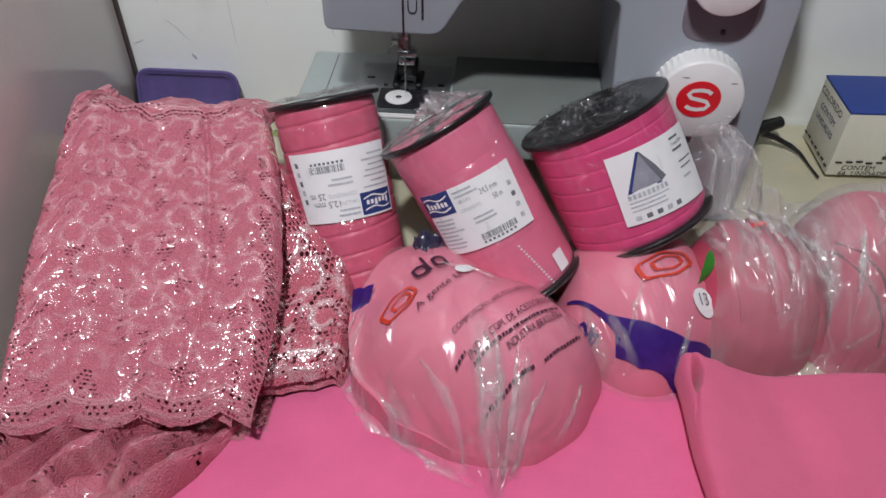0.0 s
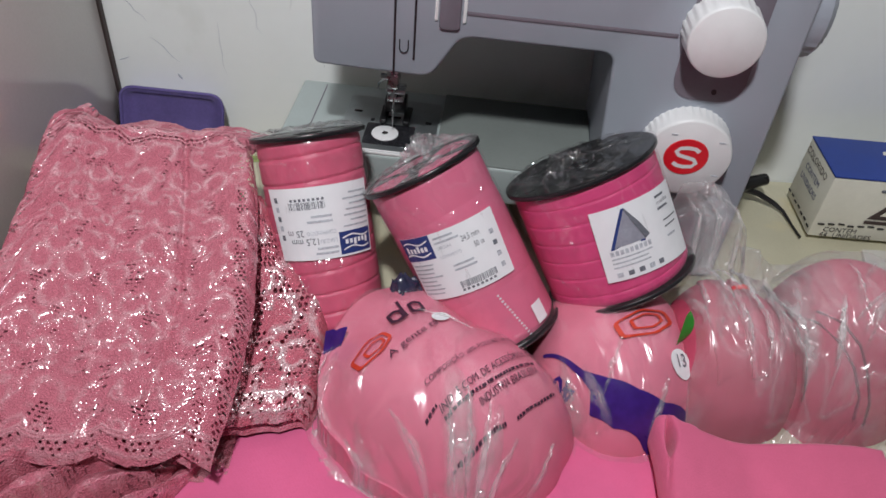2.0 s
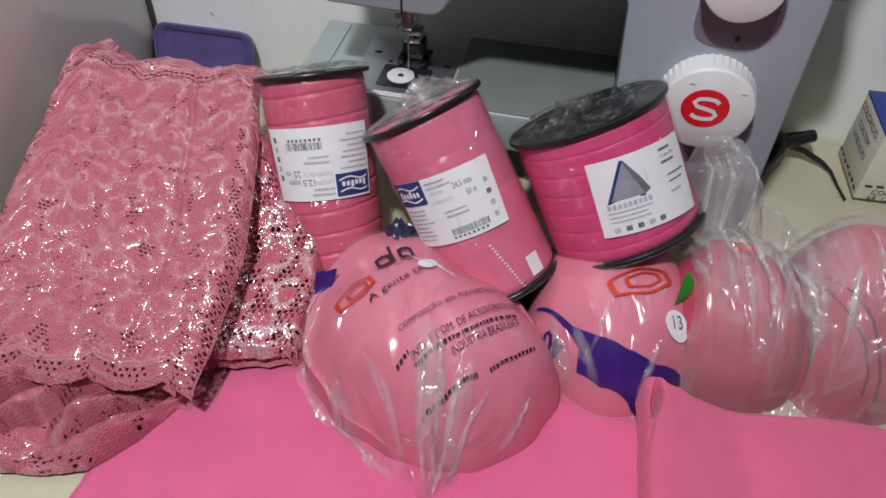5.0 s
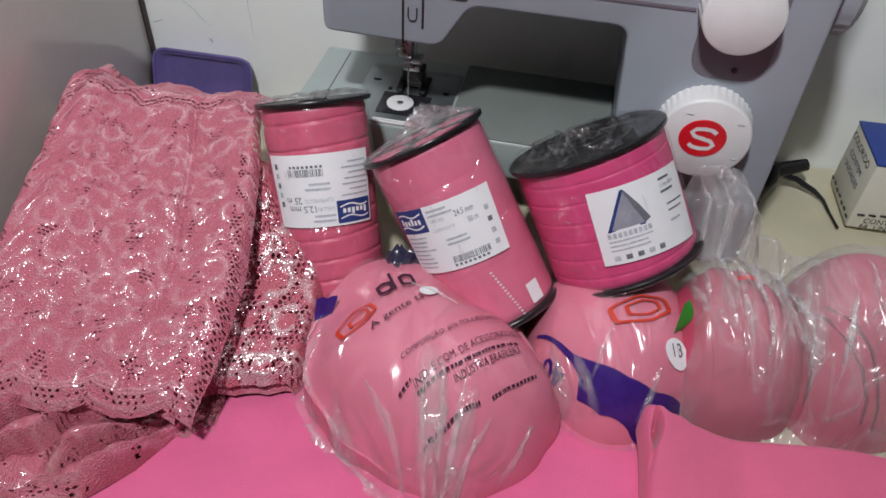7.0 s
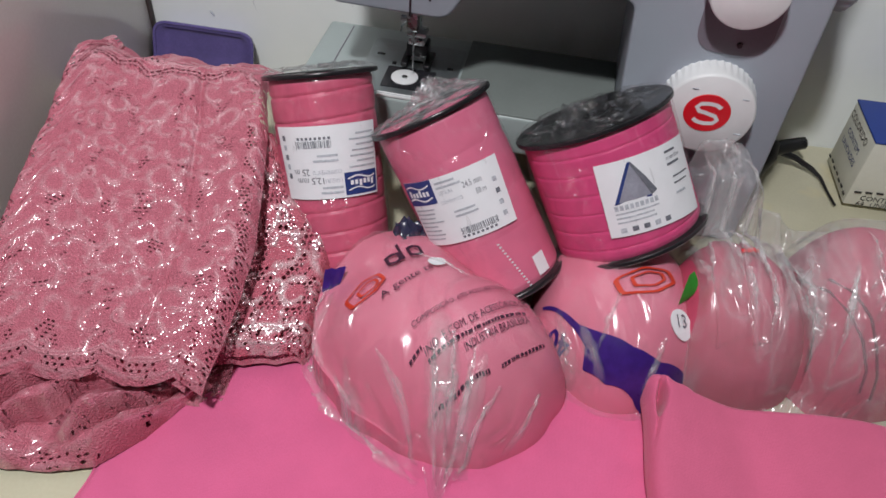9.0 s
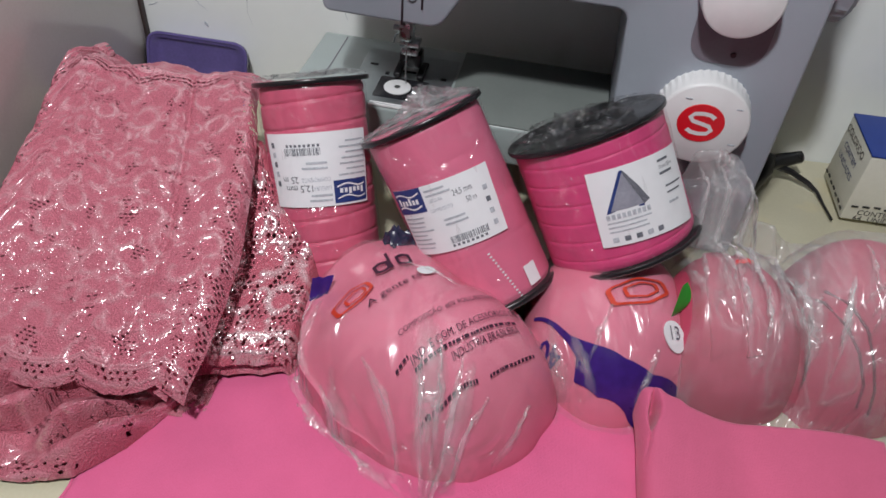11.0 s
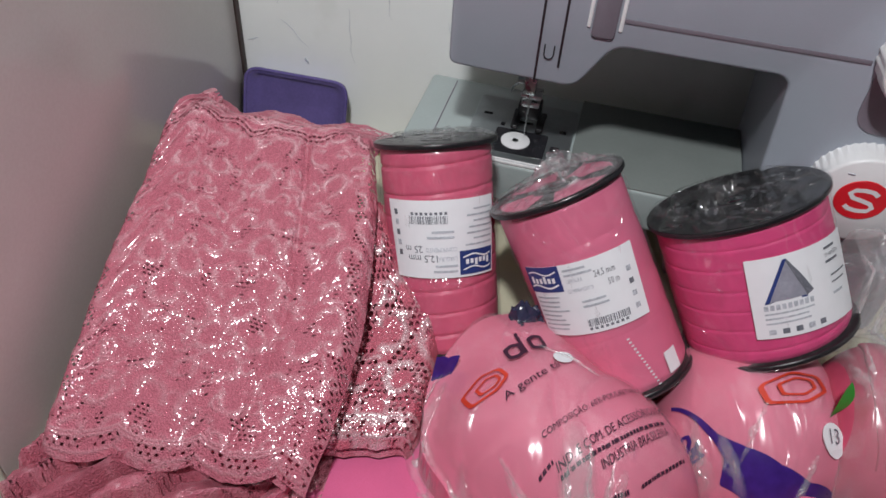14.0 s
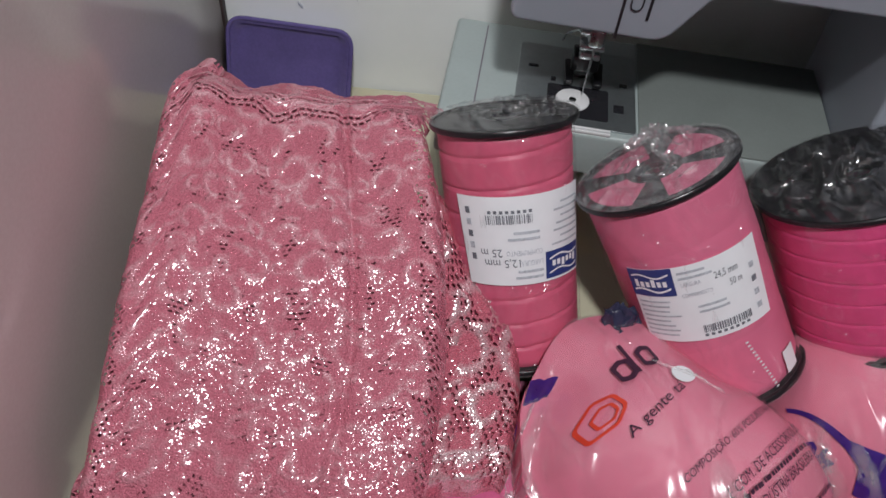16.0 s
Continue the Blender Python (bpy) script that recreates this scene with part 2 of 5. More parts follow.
M_RUST = mat("rust_brown_board", (0.13, 0.055, 0.025), 0.5, var=0.35, scale=22, bump=0.2, bscale=90)
M_TUB = mat("purple_plastic", (0.115, 0.090, 0.26), 0.24, var=0.1, scale=40, bump=0.03)
M_BLUE = mat("blue_card", (0.018, 0.05, 0.27), 0.5, var=0.08, bump=0.05)
M_CARD = mat("cream_card", (0.70, 0.69, 0.60), 0.6, var=0.05, scale=50, bump=0.08)
M_LACE = lace_material("rose_lace", (0.60, 0.166, 0.230), (0.73, 0.29, 0.357), 0.29, 0.29)
M_LACE2 = lace_material("silvery_lace", (0.62, 0.15, 0.21), (0.74, 0.47, 0.51), 0.34, 0.34)
M_FILM = film("clear_bag_film", 0.03, rough=0.24, bscale=24.0, bdist=0.010, gain=1.0)
M_FILMG = film("milky_bag_film", 0.15, (0.84, 0.82, 0.85), 0.26, 34.0, 0.010, 0.8, 0.14)
M_WRAP = film("cling_film", 0.02, rough=0.14, bscale=45.0, bdist=0.006, gain=0.6, crease_milk=0.02)
M_GATHER = film("gathered_film", 0.07, (0.88, 0.88, 0.90), 0.13, 60.0, 0.015, 1.7, 0.10)
M_TOPFILM = film("glinting_film", 0.012, (0.85, 0.85, 0.88), 0.12, 55.0, 0.014, 1.5, 0.04)
M_FOLD = film("doubled_film", 0.32, (0.95, 0.92, 0.93), 0.22, 40.0, 0.012, 1.8, 0.2, True)
# whitish creases of doubled film; the white also paints thin glint lines
M_CREASE_GLINT = film("crease_glint_film", 0.52, (0.95, 0.93, 0.94), 0.2, 40.0, 0.012, 2.6, 0.1, True)
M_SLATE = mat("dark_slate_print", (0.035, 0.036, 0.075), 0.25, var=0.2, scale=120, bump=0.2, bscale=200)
M_MOSS = mat("green_stain", (0.28, 0.36, 0.12), 0.8, var=0.3, scale=200, bump=0.2)

# ---------------- builders ----------------
ROOT = {}


def thing(name, label, category, m=None, group="", kind=""):
    ob = tagged(new(name), label, category, group, kind)
    ob.empty_display_size = 0.02
    ob.matrix_basis = m or Matrix()
    ROOT[ob] = ob.matrix_basis.copy()
    return ob


def part(name, data, material, parent=None, label="", smooth=True, local=False, attr=None):
    """One mesh object from a bmesh or (verts, faces). Its points are in the world unless local."""
    me = bpy.data.meshes.new(name)
    if isinstance(data, bmesh.types.BMesh):
        data.to_mesh(me)
        data.free()
    else:
        me.from_pydata([tuple(map(float, v)) for v in data[0]], [], [tuple(map(int, f)) for f in data[1]])
    if parent and not local:
        me.transform(ROOT[parent].inverted())
    me.materials.append(material)
    if smooth:
        me.polygons.foreach_set("use_smooth", [True] * len(me.polygons))
        me.set_sharp_from_angle(angle=radians(40))
    if attr is not None:
        a = me.attributes.new("motif", "FLOAT", "POINT")
        a.data.foreach_set("value", np.asarray(attr, dtype=np.float32))
    me.update()
    ob = new(name, me)
    if parent:
        ob.parent = parent
        ROOT[ob] = ROOT[parent]
    else:
        ROOT[ob] = Matrix()
    if label:
        tagged(ob, label)
    return ob


def grid(fn, us, vs, wrap=False):
    verts = [fn(u, v) for v in vs for u in us]
    n, k = len(us), len(vs)
    faces = []
    for j in range(k - 1):
        for i in range(n if wrap else n - 1):
            a, b = j * n + i, j * n + (i + 1) % n
            faces.append((a, b, b + n, a + n))
    return verts, faces


def lathe(profile, n=64, wob=None):
    def fn(i, j):
        r, z = profile[j]
        th = 2 * math.pi * i / n
        if wob:
            r += wob(th, z)
        return (r * math.sin(th), -r * math.cos(th), z)
    return grid(fn, range(n), range(len(profile)), True)


def box(x0, x1, y0, y1, z0, z1, bevel=0.001, seg=2):
    bm = bmesh.new()
    bmesh.ops.create_cube(bm, size=1)
    for v in bm.verts:
        v.co = ((x0 + x1) / 2 + v.co.x * (x1 - x0), (y0 + y1) / 2 + v.co.y * (y1 - y0), (z0 + z1) / 2 + v.co.z * (z1 - z0))
    if bevel:
        bmesh.ops.bevel(bm, geom=bm.edges[:], offset=bevel, segments=seg, affect="EDGES", profile=0.5)
    return bm


def tube(path, r, n=10):
    """A round rod along a path; r is a number or one for each point."""
    pts = [Vector(p) for p in path]
    verts, faces = [], []
    for i, p in enumerate(pts):
        d = (pts[min(i + 1, len(pts) - 1)] - pts[max(i - 1, 0)]).normalized()
        a = d.orthogonal().normalized() if i == 0 else (a - d * a.dot(d)).normalized()
        b = d.cross(a)
        rr = r[i] if isinstance(r, (list, tuple)) else r
        for k in range(n):
            th = 2 * math.pi * k / n
            verts.append(p + (a * math.cos(th) + b * math.sin(th)) * rr)
    for i in range(len(pts) - 1):
        for k in range(n):
            faces.append((i * n + k, i * n + (k + 1) % n, (i + 1) * n + (k + 1) % n, (i + 1) * n + k))
    faces.append(tuple(range(n))[::-1])
    faces.append(tuple((len(pts) - 1) * n + k for k in range(n)))
    return verts, faces


def rounded(points, r, n=6):
    """A polygon with its corners rounded; r a number or one for each corner."""
    out = []
    for i, p in enumerate(points):
        p0, p1, p2 = Vector(points[i - 1]), Vector(p), Vector(points[(i + 1) % len(points)])
        rr = r[i] if isinstance(r, (list, tuple)) else r
        a, b = (p0 - p1), (p2 - p1)
        k = min(rr, a.length * 0.45, b.length * 0.45)
        if k < 1e-5:
            out.append(tuple(p1))
            continue
        a, b = p1 + a.normalized() * k, p1 + b.normalized() * k
        for s in range(n + 1):
            f = s / n
            out.append(tuple(a * (1 - f) ** 2 + p1 * 2 * f * (1 - f) + b * f * f))
    return out


def slab(outline, lo, hi, bevel=0.0, plane="xz"):
    """A flat outline pushed out from lo to hi, its edges bevelled."""
    bm = bmesh.new()
    put = (lambda p, d: (p[0], d, p[1])) if plane == "xz" else (lambda p, d: (p[0], p[1], d))
    vs = [bm.verts.new(put(p, lo)) for p in outline]
    f = bm.faces.new(vs)
    r = bmesh.ops.extrude_face_region(bm, geom=[f])
    for v in r["geom"]:
        if isinstance(v, bmesh.types.BMVert):
            v.co = Vector(put(outline[0], hi)) * 0 + v.co + (Vector((0, hi - lo, 0)) if plane == "xz" else Vector((0, 0, hi - lo)))
    bmesh.ops.recalc_face_normals(bm, faces=bm.faces[:])
    if bevel:
        es = [e for e in bm.edges if e.calc_face_angle(0) > 1.0]
        bmesh.ops.bevel(bm, geom=es, offset=bevel, segments=3, affect="EDGES", profile=0.5)
    return bm


def join(*sets):
    verts, faces = [], []
    for v, f in sets:
        k = len(verts)
        verts += list(v)
        faces += [tuple(i + k for i in face) for face in f]
    return verts, faces


def letters(text, size, align="LEFT"):
    """Flat glyph outlines of Blender's own font: 2D points and faces, capital height about 0.7 size."""
    cu = bpy.data.curves.new("writing", "FONT")
    cu.body, cu.size, cu.align_x, cu.resolution_u = text, size, align, 2
    ob = new("writing", cu)
    me = bpy.data.meshes.new_from_object(ob)
    verts, faces = [tuple(v.co[:2]) for v in me.vertices], [tuple(p.vertices) for p in me.polygons]
    bpy.data.objects.remove(ob)
    bpy.data.meshes.remove(me)
    bpy.data.curves.remove(cu)
    return verts, faces


def bar(x, y, w, h, n=6):
    """A flat bar, cut along its length so that it can bend."""
    n = max(1, n)
    v = [(x + w * i / n, y + h * j) for j in (0, 1) for i in range(n + 1)]
    return v, [(i, i + 1, n + 2 + i, n + 1 + i) for i in range(n)]


def bend(flat, fn):
    return [fn(*p) for p in flat[0]], flat[1]


def nz(x, y, z=0.0):
    return noise.noise(Vector((x, y, z)))


# ---------------- room ----------------
part("floor", box(-2.4, 2.4, -2.8, 0.75, -0.80, -0.752, 0), M_ROOM)
tagged(bpy.data.objects["floor"], "plain dark floor of the unseen room, limits bounced light", "floor", kind="structure")
for nm, b in (("wall_back", (-2.4, 2.4, 0.585, 0.70, -0.75, 1.95)), ("wall_front", (-2.4, 2.4, -2.9, -2.8, -0.75, 1.95)),
              ("wall_left", (-2.5, -2.4, -2.9, 0.70, -0.75, 1.95)), ("wall_right", (2.4, 2.5, -2.9, 0.70, -0.75, 1.95))):
    tagged(part(nm, box(*b, 0), M_WALL if nm == "wall_back" else M_ROOM, smooth=False),
           "scratched white plaster wall behind the sewing table" if nm == "wall_back" else "plain dark wall of the unseen room, limits bounced light", "wall", kind="structure")
tagged(part("ceiling", box(-2.4, 2.4, -2.8, 0.585, 1.95, 2.05, 0), M_ROOM, smooth=False), "plain dark ceiling of the unseen room, limits bounced light", "ceiling", kind="structure")
bulb = thing("ceiling_bulb", "bare glowing ceiling bulb in a white holder", "lamp", Matrix.Translation((BULB[0], BULB[1], BULB[2] + 0.13)))
part("cord", tube([(0, 0, -0.01), (0, 0, 1.95 - BULB[2] - 0.13)], 0.003, 8), M_WHITE, bulb, local=True)
part("holder", lathe([(0.0, 0.0), (0.03, 0.0), (0.028, -0.05), (0.018, -0.08), (0.0, -0.08)], 24), M_WHITE, bulb, local=True)
glow = bpy.data.materials.new("bulb_glow")
glow.use_nodes = True
glow.node_tree.nodes["Principled BSDF"].inputs["Emission Color"].default_value = (1, 0.96, 0.92, 1)
glow.node_tree.nodes["Principled BSDF"].inputs["Emission Strength"].default_value = 6.0
part("glass", lathe([(0.0, -0.082), (0.014, -0.085), (0.02, -0.1), (0.034, -0.13), (0.036, -0.15), (0.026, -0.165), (0.0, -0.168)], 24), glow, bulb, local=True).visible_shadow = False

# scratches and marks on the plaster
marks = thing("wall_scratches", "thin dark scratches and cracks in the white plaster", "scratch", Matrix.Translation((-0.2, 0.5845, 0.06)))
rng = random.Random(4)
for x, z, ln, an, w in ((-0.2065, 0.062, 0.006, -60, 0.0010), (-0.215, 0.085, 0.03, -48, 0.0003), (-0.25, 0.075, 0.010, 20, 0.0004),
                        (-0.17, 0.09, 0.045, -85, 0.0002), (-0.09, 0.095, 0.03, -78, 0.0003), (-0.235, 0.12, 0.03, -50, 0.0003),
                        (-0.14, 0.12, 0.03, -80, 0.0002), (-0.11, 0.14, 0.03, 82, 0.0002)):
    d = Vector((math.cos(radians(an)), 0, math.sin(radians(an))))
    pts = [Vector((x, 0.5848, z)) + d * ln * (i / 5 - 0.5) + Vector((rng.uniform(-1, 1), 0, rng.uniform(-1, 1))) * ln * 0.04 for i in range(6)]
    part("scratch", tube(pts, [w * k for k in (0.2, 0.8, 1, 0.9, 0.7, 0.2)], 5), M_INK if w > 0.001 else M_INKPALE, marks)

# table with its cream top, and the board laid beside it
table = thing("table", "cream laminate sewing table with faint stains", "table", Matrix.Translation((0, 0.2, -0.75)))
part("tabletop", box(-0.2582, 0.75, 0.02, 0.583, -0.025, 0.0, 0.002), M_TABLE, table)
part("edge_band", box(-0.2604, -0.2583, 0.021, 0.2225, -0.0248, -0.0006, 0.0005), M_BROWN, table, "dark brown worn edge")
for lx in (-0.22, 0.7):
    for ly in (0.06, 0.54):
        part("leg", box(lx - 0.02, lx + 0.02, ly - 0.02, ly + 0.02, -0.75, -0.025, 0.003), M_BROWN, table)
part("stain", grid(lambda u, v: (-0.135 + 0.03 * u + 0.004 * nz(v * 9, u * 5), 0.562 + 0.010 * v * (1 - 0.6 * u * u) + 0.002 * nz(u * 20, 3), 0.0006), [i / 8 - 0.5 for i in range(9)], [-0.5, 0, 0.5]), M_MOSS, table, "green mossy stain")
board = thing("board", "greyish white board lying flat on the table", "board", Matrix.Translation((0.5, 0.3, 0)))
part("panel", slab([(0.3205, 0.03), (0.3205, 0.31), (0.334, 0.40), (0.357, 0.489), (0.52, 0.489), (0.74, 0.489), (0.74, 0.03)], 0.0005, 0.004, 0.0008, "xy"), M_BOARD, board, smooth=False)
part("edge_strip", box(0.3175, 0.3203, 0.03, 0.309, 0.0004, 0.0035, 0.0004), M_BROWN, board, "dark edge strip")

# tall lacquered panel standing at the side, with its dark back strip
cab = thing("cabinet", "grey glossy lacquered cabinet side beside the table", "cabinet", Matrix.Translation((-0.27, 0.4, -0.02)))
part("side_panel", box(-0.2738, -0.2585, 0.2285, 0.5775, -0.74, 1.2, 0.0015), M_PANEL, cab)
part("back_strip", box(-0.2735, -0.2575, 0.578, 0.5845, -0.74, 1.2, 0.0006), M_BROWN, cab, "dark brown back edge")
part("front_edge", box(-0.2736, -0.2587, 0.2258, 0.2283, -0.74, 1.2, 0.0006), M_CARD, cab, "pale edge band")
part("inner_back", box(-0.70, -0.2742, 0.262, 0.5775, -0.20, 1.2, 0.001), M_RUST, cab, "dark brown recess behind the panel")
part("shelf", box(-0.70, -0.2742, 0.05, 0.2616, -0.075, -0.060, 0.001), M_BOARD, cab, "greyish low shelf")

# ---------------- sewing machine ----------------
MACH = Matrix.Translation((0, 0.4625, 0)) @ Matrix.Rotation(radians(-4.6), 4, "Z")
sm = thing("sewing_machine", "grey household sewing machine with white dials", "sewing machine", MACH)


def mpart(name, data, material, label="", parent=None, smooth=True):
    return part(name, data, material, parent or sm, label, smooth, local=True)


arch = rounded([(-0.0765, 0.33), (-0.0765, 0.1445), (0.0, 0.1435), (0.018, 0.1735), (0.1130, 0.1735), (0.1190, 0.079), (0.1190, 0.0015), (0.2225, 0.0015), (0.2225, 0.33)],
               [0.02, 0.006, 0.008, 0.008, 0.009, 0.002, 0.003, 0.008, 0.03])
mpart("body", slab(arch, 0.0, 0.112, 0.0022), M_GREY)
mpart("free_arm", box(-0.1085, 0.1188, 0.001, 0.096, 0.047, 0.0782, 0.003, 3), M_BED, "pale grey-green free arm")
# thin darker sheet over the arm's right part: its shade, put into colour
mpart("arm_shade_sheet", box(0.0062, 0.1184, 0.002, 0.095, 0.0770, 0.0790, 0.0008, 2), M_ARMSHADE, "olive-grey sheet painted as shade on the arm")
# dark grey block added where the space under the arm lies in shade
mpart("base", box(0.085, 0.1189, 0.012, 0.09, 0.0015, 0.0468, 0.004, 3), M_GREYD, "dark block added in the shaded gap under the arm")
mpart("extension_seam", box(-0.0888, -0.0880, 0.004, 0.09, 0.0775, 0.0786, 0), M_GREYD, "thin seam")
mpart("upper_seam", box(0.0175, 0.1480, -0.0006, 0.002, 0.1883, 0.1909, 0.0003), M_GREYD, "dark groove")
for x in (-0.0238, -0.0112):
    mpart("thread_slot", box(x - 0.0007, x + 0.0007, -0.0006, 0.002, 0.1428 if x < -0.02 else 0.155, 0.31, 0), M_BLACK, "dark thread slot")
mpart("slot_mark", tube([(-0.0205, -0.0006, 0.168), (-0.0205, -0.0006, 0.162), (-0.0198, -0.0006, 0.1600), (-0.0178, -0.0006, 0.1592), (-0.0158, -0.0006, 0.1600), (-0.0150, -0.0006, 0.162), (-0.0150, -0.0006, 0.168)], 0.0004, 6), M_BLACK)
mpart("tension_tab", slab(rounded([(0.0035, 0.215), (0.0035, 0.178), (0.0165, 0.178), (0.0165, 0.215)], 0.003), -0.002, 0.003, 0.0008), M_GREYD, "mauve-grey tab")
for x in (0.0005, 0.0178):
    mpart("tab_guide", slab(rounded([(x, 0.215), (x, 0.183), (x + 0.0022, 0.183), (x + 0.0022, 0.215)], 0.0008), -0.001, 0.003, 0.0004), M_WHITE, "pale guide")
# flat mauve-grey plate: the upper dial's cast shadow, put in as colour
mpart("dial_shadow_plate", slab(rounded([(0.1525, 0.235), (0.1525, 0.149), (0.197, 0.149), (0.197, 0.235)], [0.004, 0.016, 0.016, 0.004], 8), -0.0007, 0.003, 0), M_GREYD, "mauve-grey plate painted as the dial's shadow")


def dial(name, x, z, r, depth, ribs, label):
    prof = [(0.0, depth), (r * 0.94, depth), (r * 0.985, depth - 0.0008), (r, depth - 0.002), (r * 1.01, depth * 0.5), (r * 1.03, 0.0)]
    v, f = lathe(prof, 120, (lambda th, h: 0.0005 * math.sin(th * ribs) * (1 if h < depth * 0.85 else 0)))
    v = [(x + a, -c, z - b) for a, b, c in v]
    return mpart(name, (v, f), M_WHITE, label)


dial("pattern_dial", 0.1712, 0.1968, 0.0222, 0.020, 24, "white ribbed dial")
ld = dial("length_dial", 0.1715, 0.1145, 0.0286, 0.016, 40, "white dial with red badge")
part("badge", lathe([(0.0, 0.0004), (0.0140, 0.0004), (0.0143, 0.0)], 48), M_SRED, ld, "red round badge", local=True).matrix_basis = Matrix.Translation((0.1705, -0.0162, 0.1160)) @ Matrix.Rotation(radians(90), 4, "X") @ Matrix.Diagonal((1, 0.94, 1, 1))


def swirl():
    pts = [(0.0075, 0.0048), (0.0045, 0.0068), (0.0, 0.0072), (-0.005, 0.0064), (-0.0072, 0.0038), (-0.005, 0.0012), (0, 0.0002), (0.005, -0.0010), (0.0072, -0.0036), (0.005, -0.0064), (0.0, -0.0072), (-0.0045, -0.0066), (-0.0075, -0.0048)]
    v, f = [], []
    for i, p in enumerate(pts):
        a, b = Vector(pts[max(i - 1, 0)]), Vector(pts[min(i + 1, len(pts) - 1)])
        d = (b - a).normalized()
        n = Vector((-d.y, d.x)) * 0.0014
        v += [(0.1705 + p[0] + n.x, -0.0169, 0.1160 + p[1] + n.y), (0.1705 + p[0] - n.x, -0.0169, 0.1160 + p[1] - n.y)]
    f = [(2 * i, 2 * i + 1, 2 * i + 3, 2 * i + 2) for i in range(len(pts) - 1)]
    return v, f


part("badge_swirl", swirl(), M_WHITE, ld, "white swirl", local=True)
for an in (130, 40, -30, -55):
    c, s = math.cos(radians(an)), math.sin(radians(an))
    mpart("tick", box(0.1715 + c * 0.022, 0.1715 + c * 0.022 + 0.004, -0.0164, -0.0159, 0.1145 + s * 0.022, 0.1145 + s * 0.022 + 0.0007, 0), M_INKPALE)
mpart("hand_wheel", lathe([(0.0, 0.0), (0.03, 0.0), (0.032, 0.003), (0.032, 0.014), (0.028, 0.018), (0.0, 0.018)], 64, lambda th, h: 0.0006 * math.sin(th * 30)), M_GREY, "round balance wheel").matrix_basis = Matrix.Translation((0.2225, 0.045, 0.20)) @ Matrix.Rotation(radians(90), 4, "Y")
mpart("screw", lathe([(0, 0.0008), (0.0016, 0.0008), (0.0018, 0)], 16), M_BLACK, "tiny screw").matrix_basis = Matrix.Translation((0.179, -0.0012, 0.156)) @ Matrix.Rotation(radians(90), 4, "X")
# needle plate, bobbin cover and bobbin
plate = mpart("needle_plate", slab(rounded([(-0.066, 0.006), (0.0045, 0.006), (0.0045, 0.078), (-0.066, 0.078)], 0.003), 0.0775, 0.0792, 0.0003, "xy"), M_PLATE, "steel needle plate")
part("bobbin_well", slab(rounded([(-0.0475, 0.0125), (-0.0115, 0.0125), (-0.0115, 0.0405), (-0.0475, 0.0405)], 0.002), 0.0785, 0.0796, 0.0002, "xy"), M_SMOKE, plate, "smoked bobbin cover", local=True)
part("bobbin", lathe([(0.0022, 0.0), (0.0022, 0.0006), (0.009, 0.0011), (0.0098, 0.0006), (0.0098, 0.0)], 40), M_WHITE, plate, "white plastic bobbin", local=True).matrix_basis = Matrix.Translation((-0.0325, 0.0272, 0.0796))
part("bobbin_hub", lathe([(0.0, 0.0009), (0.002, 0.0009), (0.0021, 0.0)], 20), M_STEEL, plate, "steel hub", local=True).matrix_basis = Matrix.Translation((-0.0325, 0.0272, 0.0796))
for x0, x1, y0, y1 in ((-0.0085, -0.0025, 0.022, 0.029), (-0.0050, -0.0005, 0.046, 0.0495), (-0.060, -0.054, 0.054, 0.0565), (-0.046, -0.043, 0.043, 0.047), (-0.034, -0.024, 0.050, 0.0525)):
    part("plate_slot", box(x0, x1, y0, y1, 0.0785, 0.0796, 0.0002), M_SMOKE, plate, "dark slot", local=True)
# two white strips paint the highlight along the plate's front edge
for y in (0.0015, 0.0042):
    part("edge_highlight_strip", box(-0.047, -0.010, y, y + 0.0014, 0.078, 0.0799, 0.0004), M_WHITE, plate, "white strip in place of an edge highlight", local=True)
mpart("stitch_mark", tube([(0.0155 + 0.008 * math.cos(a * math.pi / 12), 0.047 + 0.0065 * math.sin(a * math.pi / 12), 0.0784) for a in range(25)], 0.0004, 5), M_GREYD)
for y in (0.0445, 0.0475):
    mpart("stitch_mark", box(0.0125, 0.0185, y, y + 0.0011, 0.0780, 0.0786, 0), M_GREYD)
# needle bar, clamp and presser foot
def rod(x, y, z0, z1, r, n=14):
    return tube([(x, y, z0), (x, y, z1)], r, n)


foot = mpart("presser_foot", join(rod(-0.0275, 0.046, 0.098, 0.146, 0.0026)), M_STEEL, "steel presser foot")
part("clamp_plate", box(-0.0385, -0.0175, 0.030, 0.052, 0.1405, 0.1420, 0.0004), M_STEEL, foot, local=True)
part("needle_clamp", box(-0.0320, -0.0240, 0.026, 0.036, 0.117, 0.134, 0.0012), M_STEEL, foot, local=True)
part("clamp_screw", tube([(-0.032, 0.031, 0.124), (-0.0365, 0.031, 0.124)], 0.0022, 12), M_STEEL, foot, local=True)
part("needle_bar", rod(-0.0275, 0.031, 0.132, 0.150, 0.0026), M_STEEL, foot, local=True)
part("needle", tube([(-0.0275, 0.031, 0.118), (-0.0275, 0.031, 0.088), (-0.0275, 0.031, 0.082)], [0.0007, 0.0006, 0.0001], 8), M_STEEL, foot, local=True)
part("ankle", box(-0.0335, -0.0215, 0.040, 0.050, 0.099, 0.1035, 0.0008), M_STEEL, foot, local=True)
part("ankle", box(-0.0345, -0.0205, 0.039, 0.050, 0.106, 0.1095, 0.0008), M_STEEL, foot, local=True)
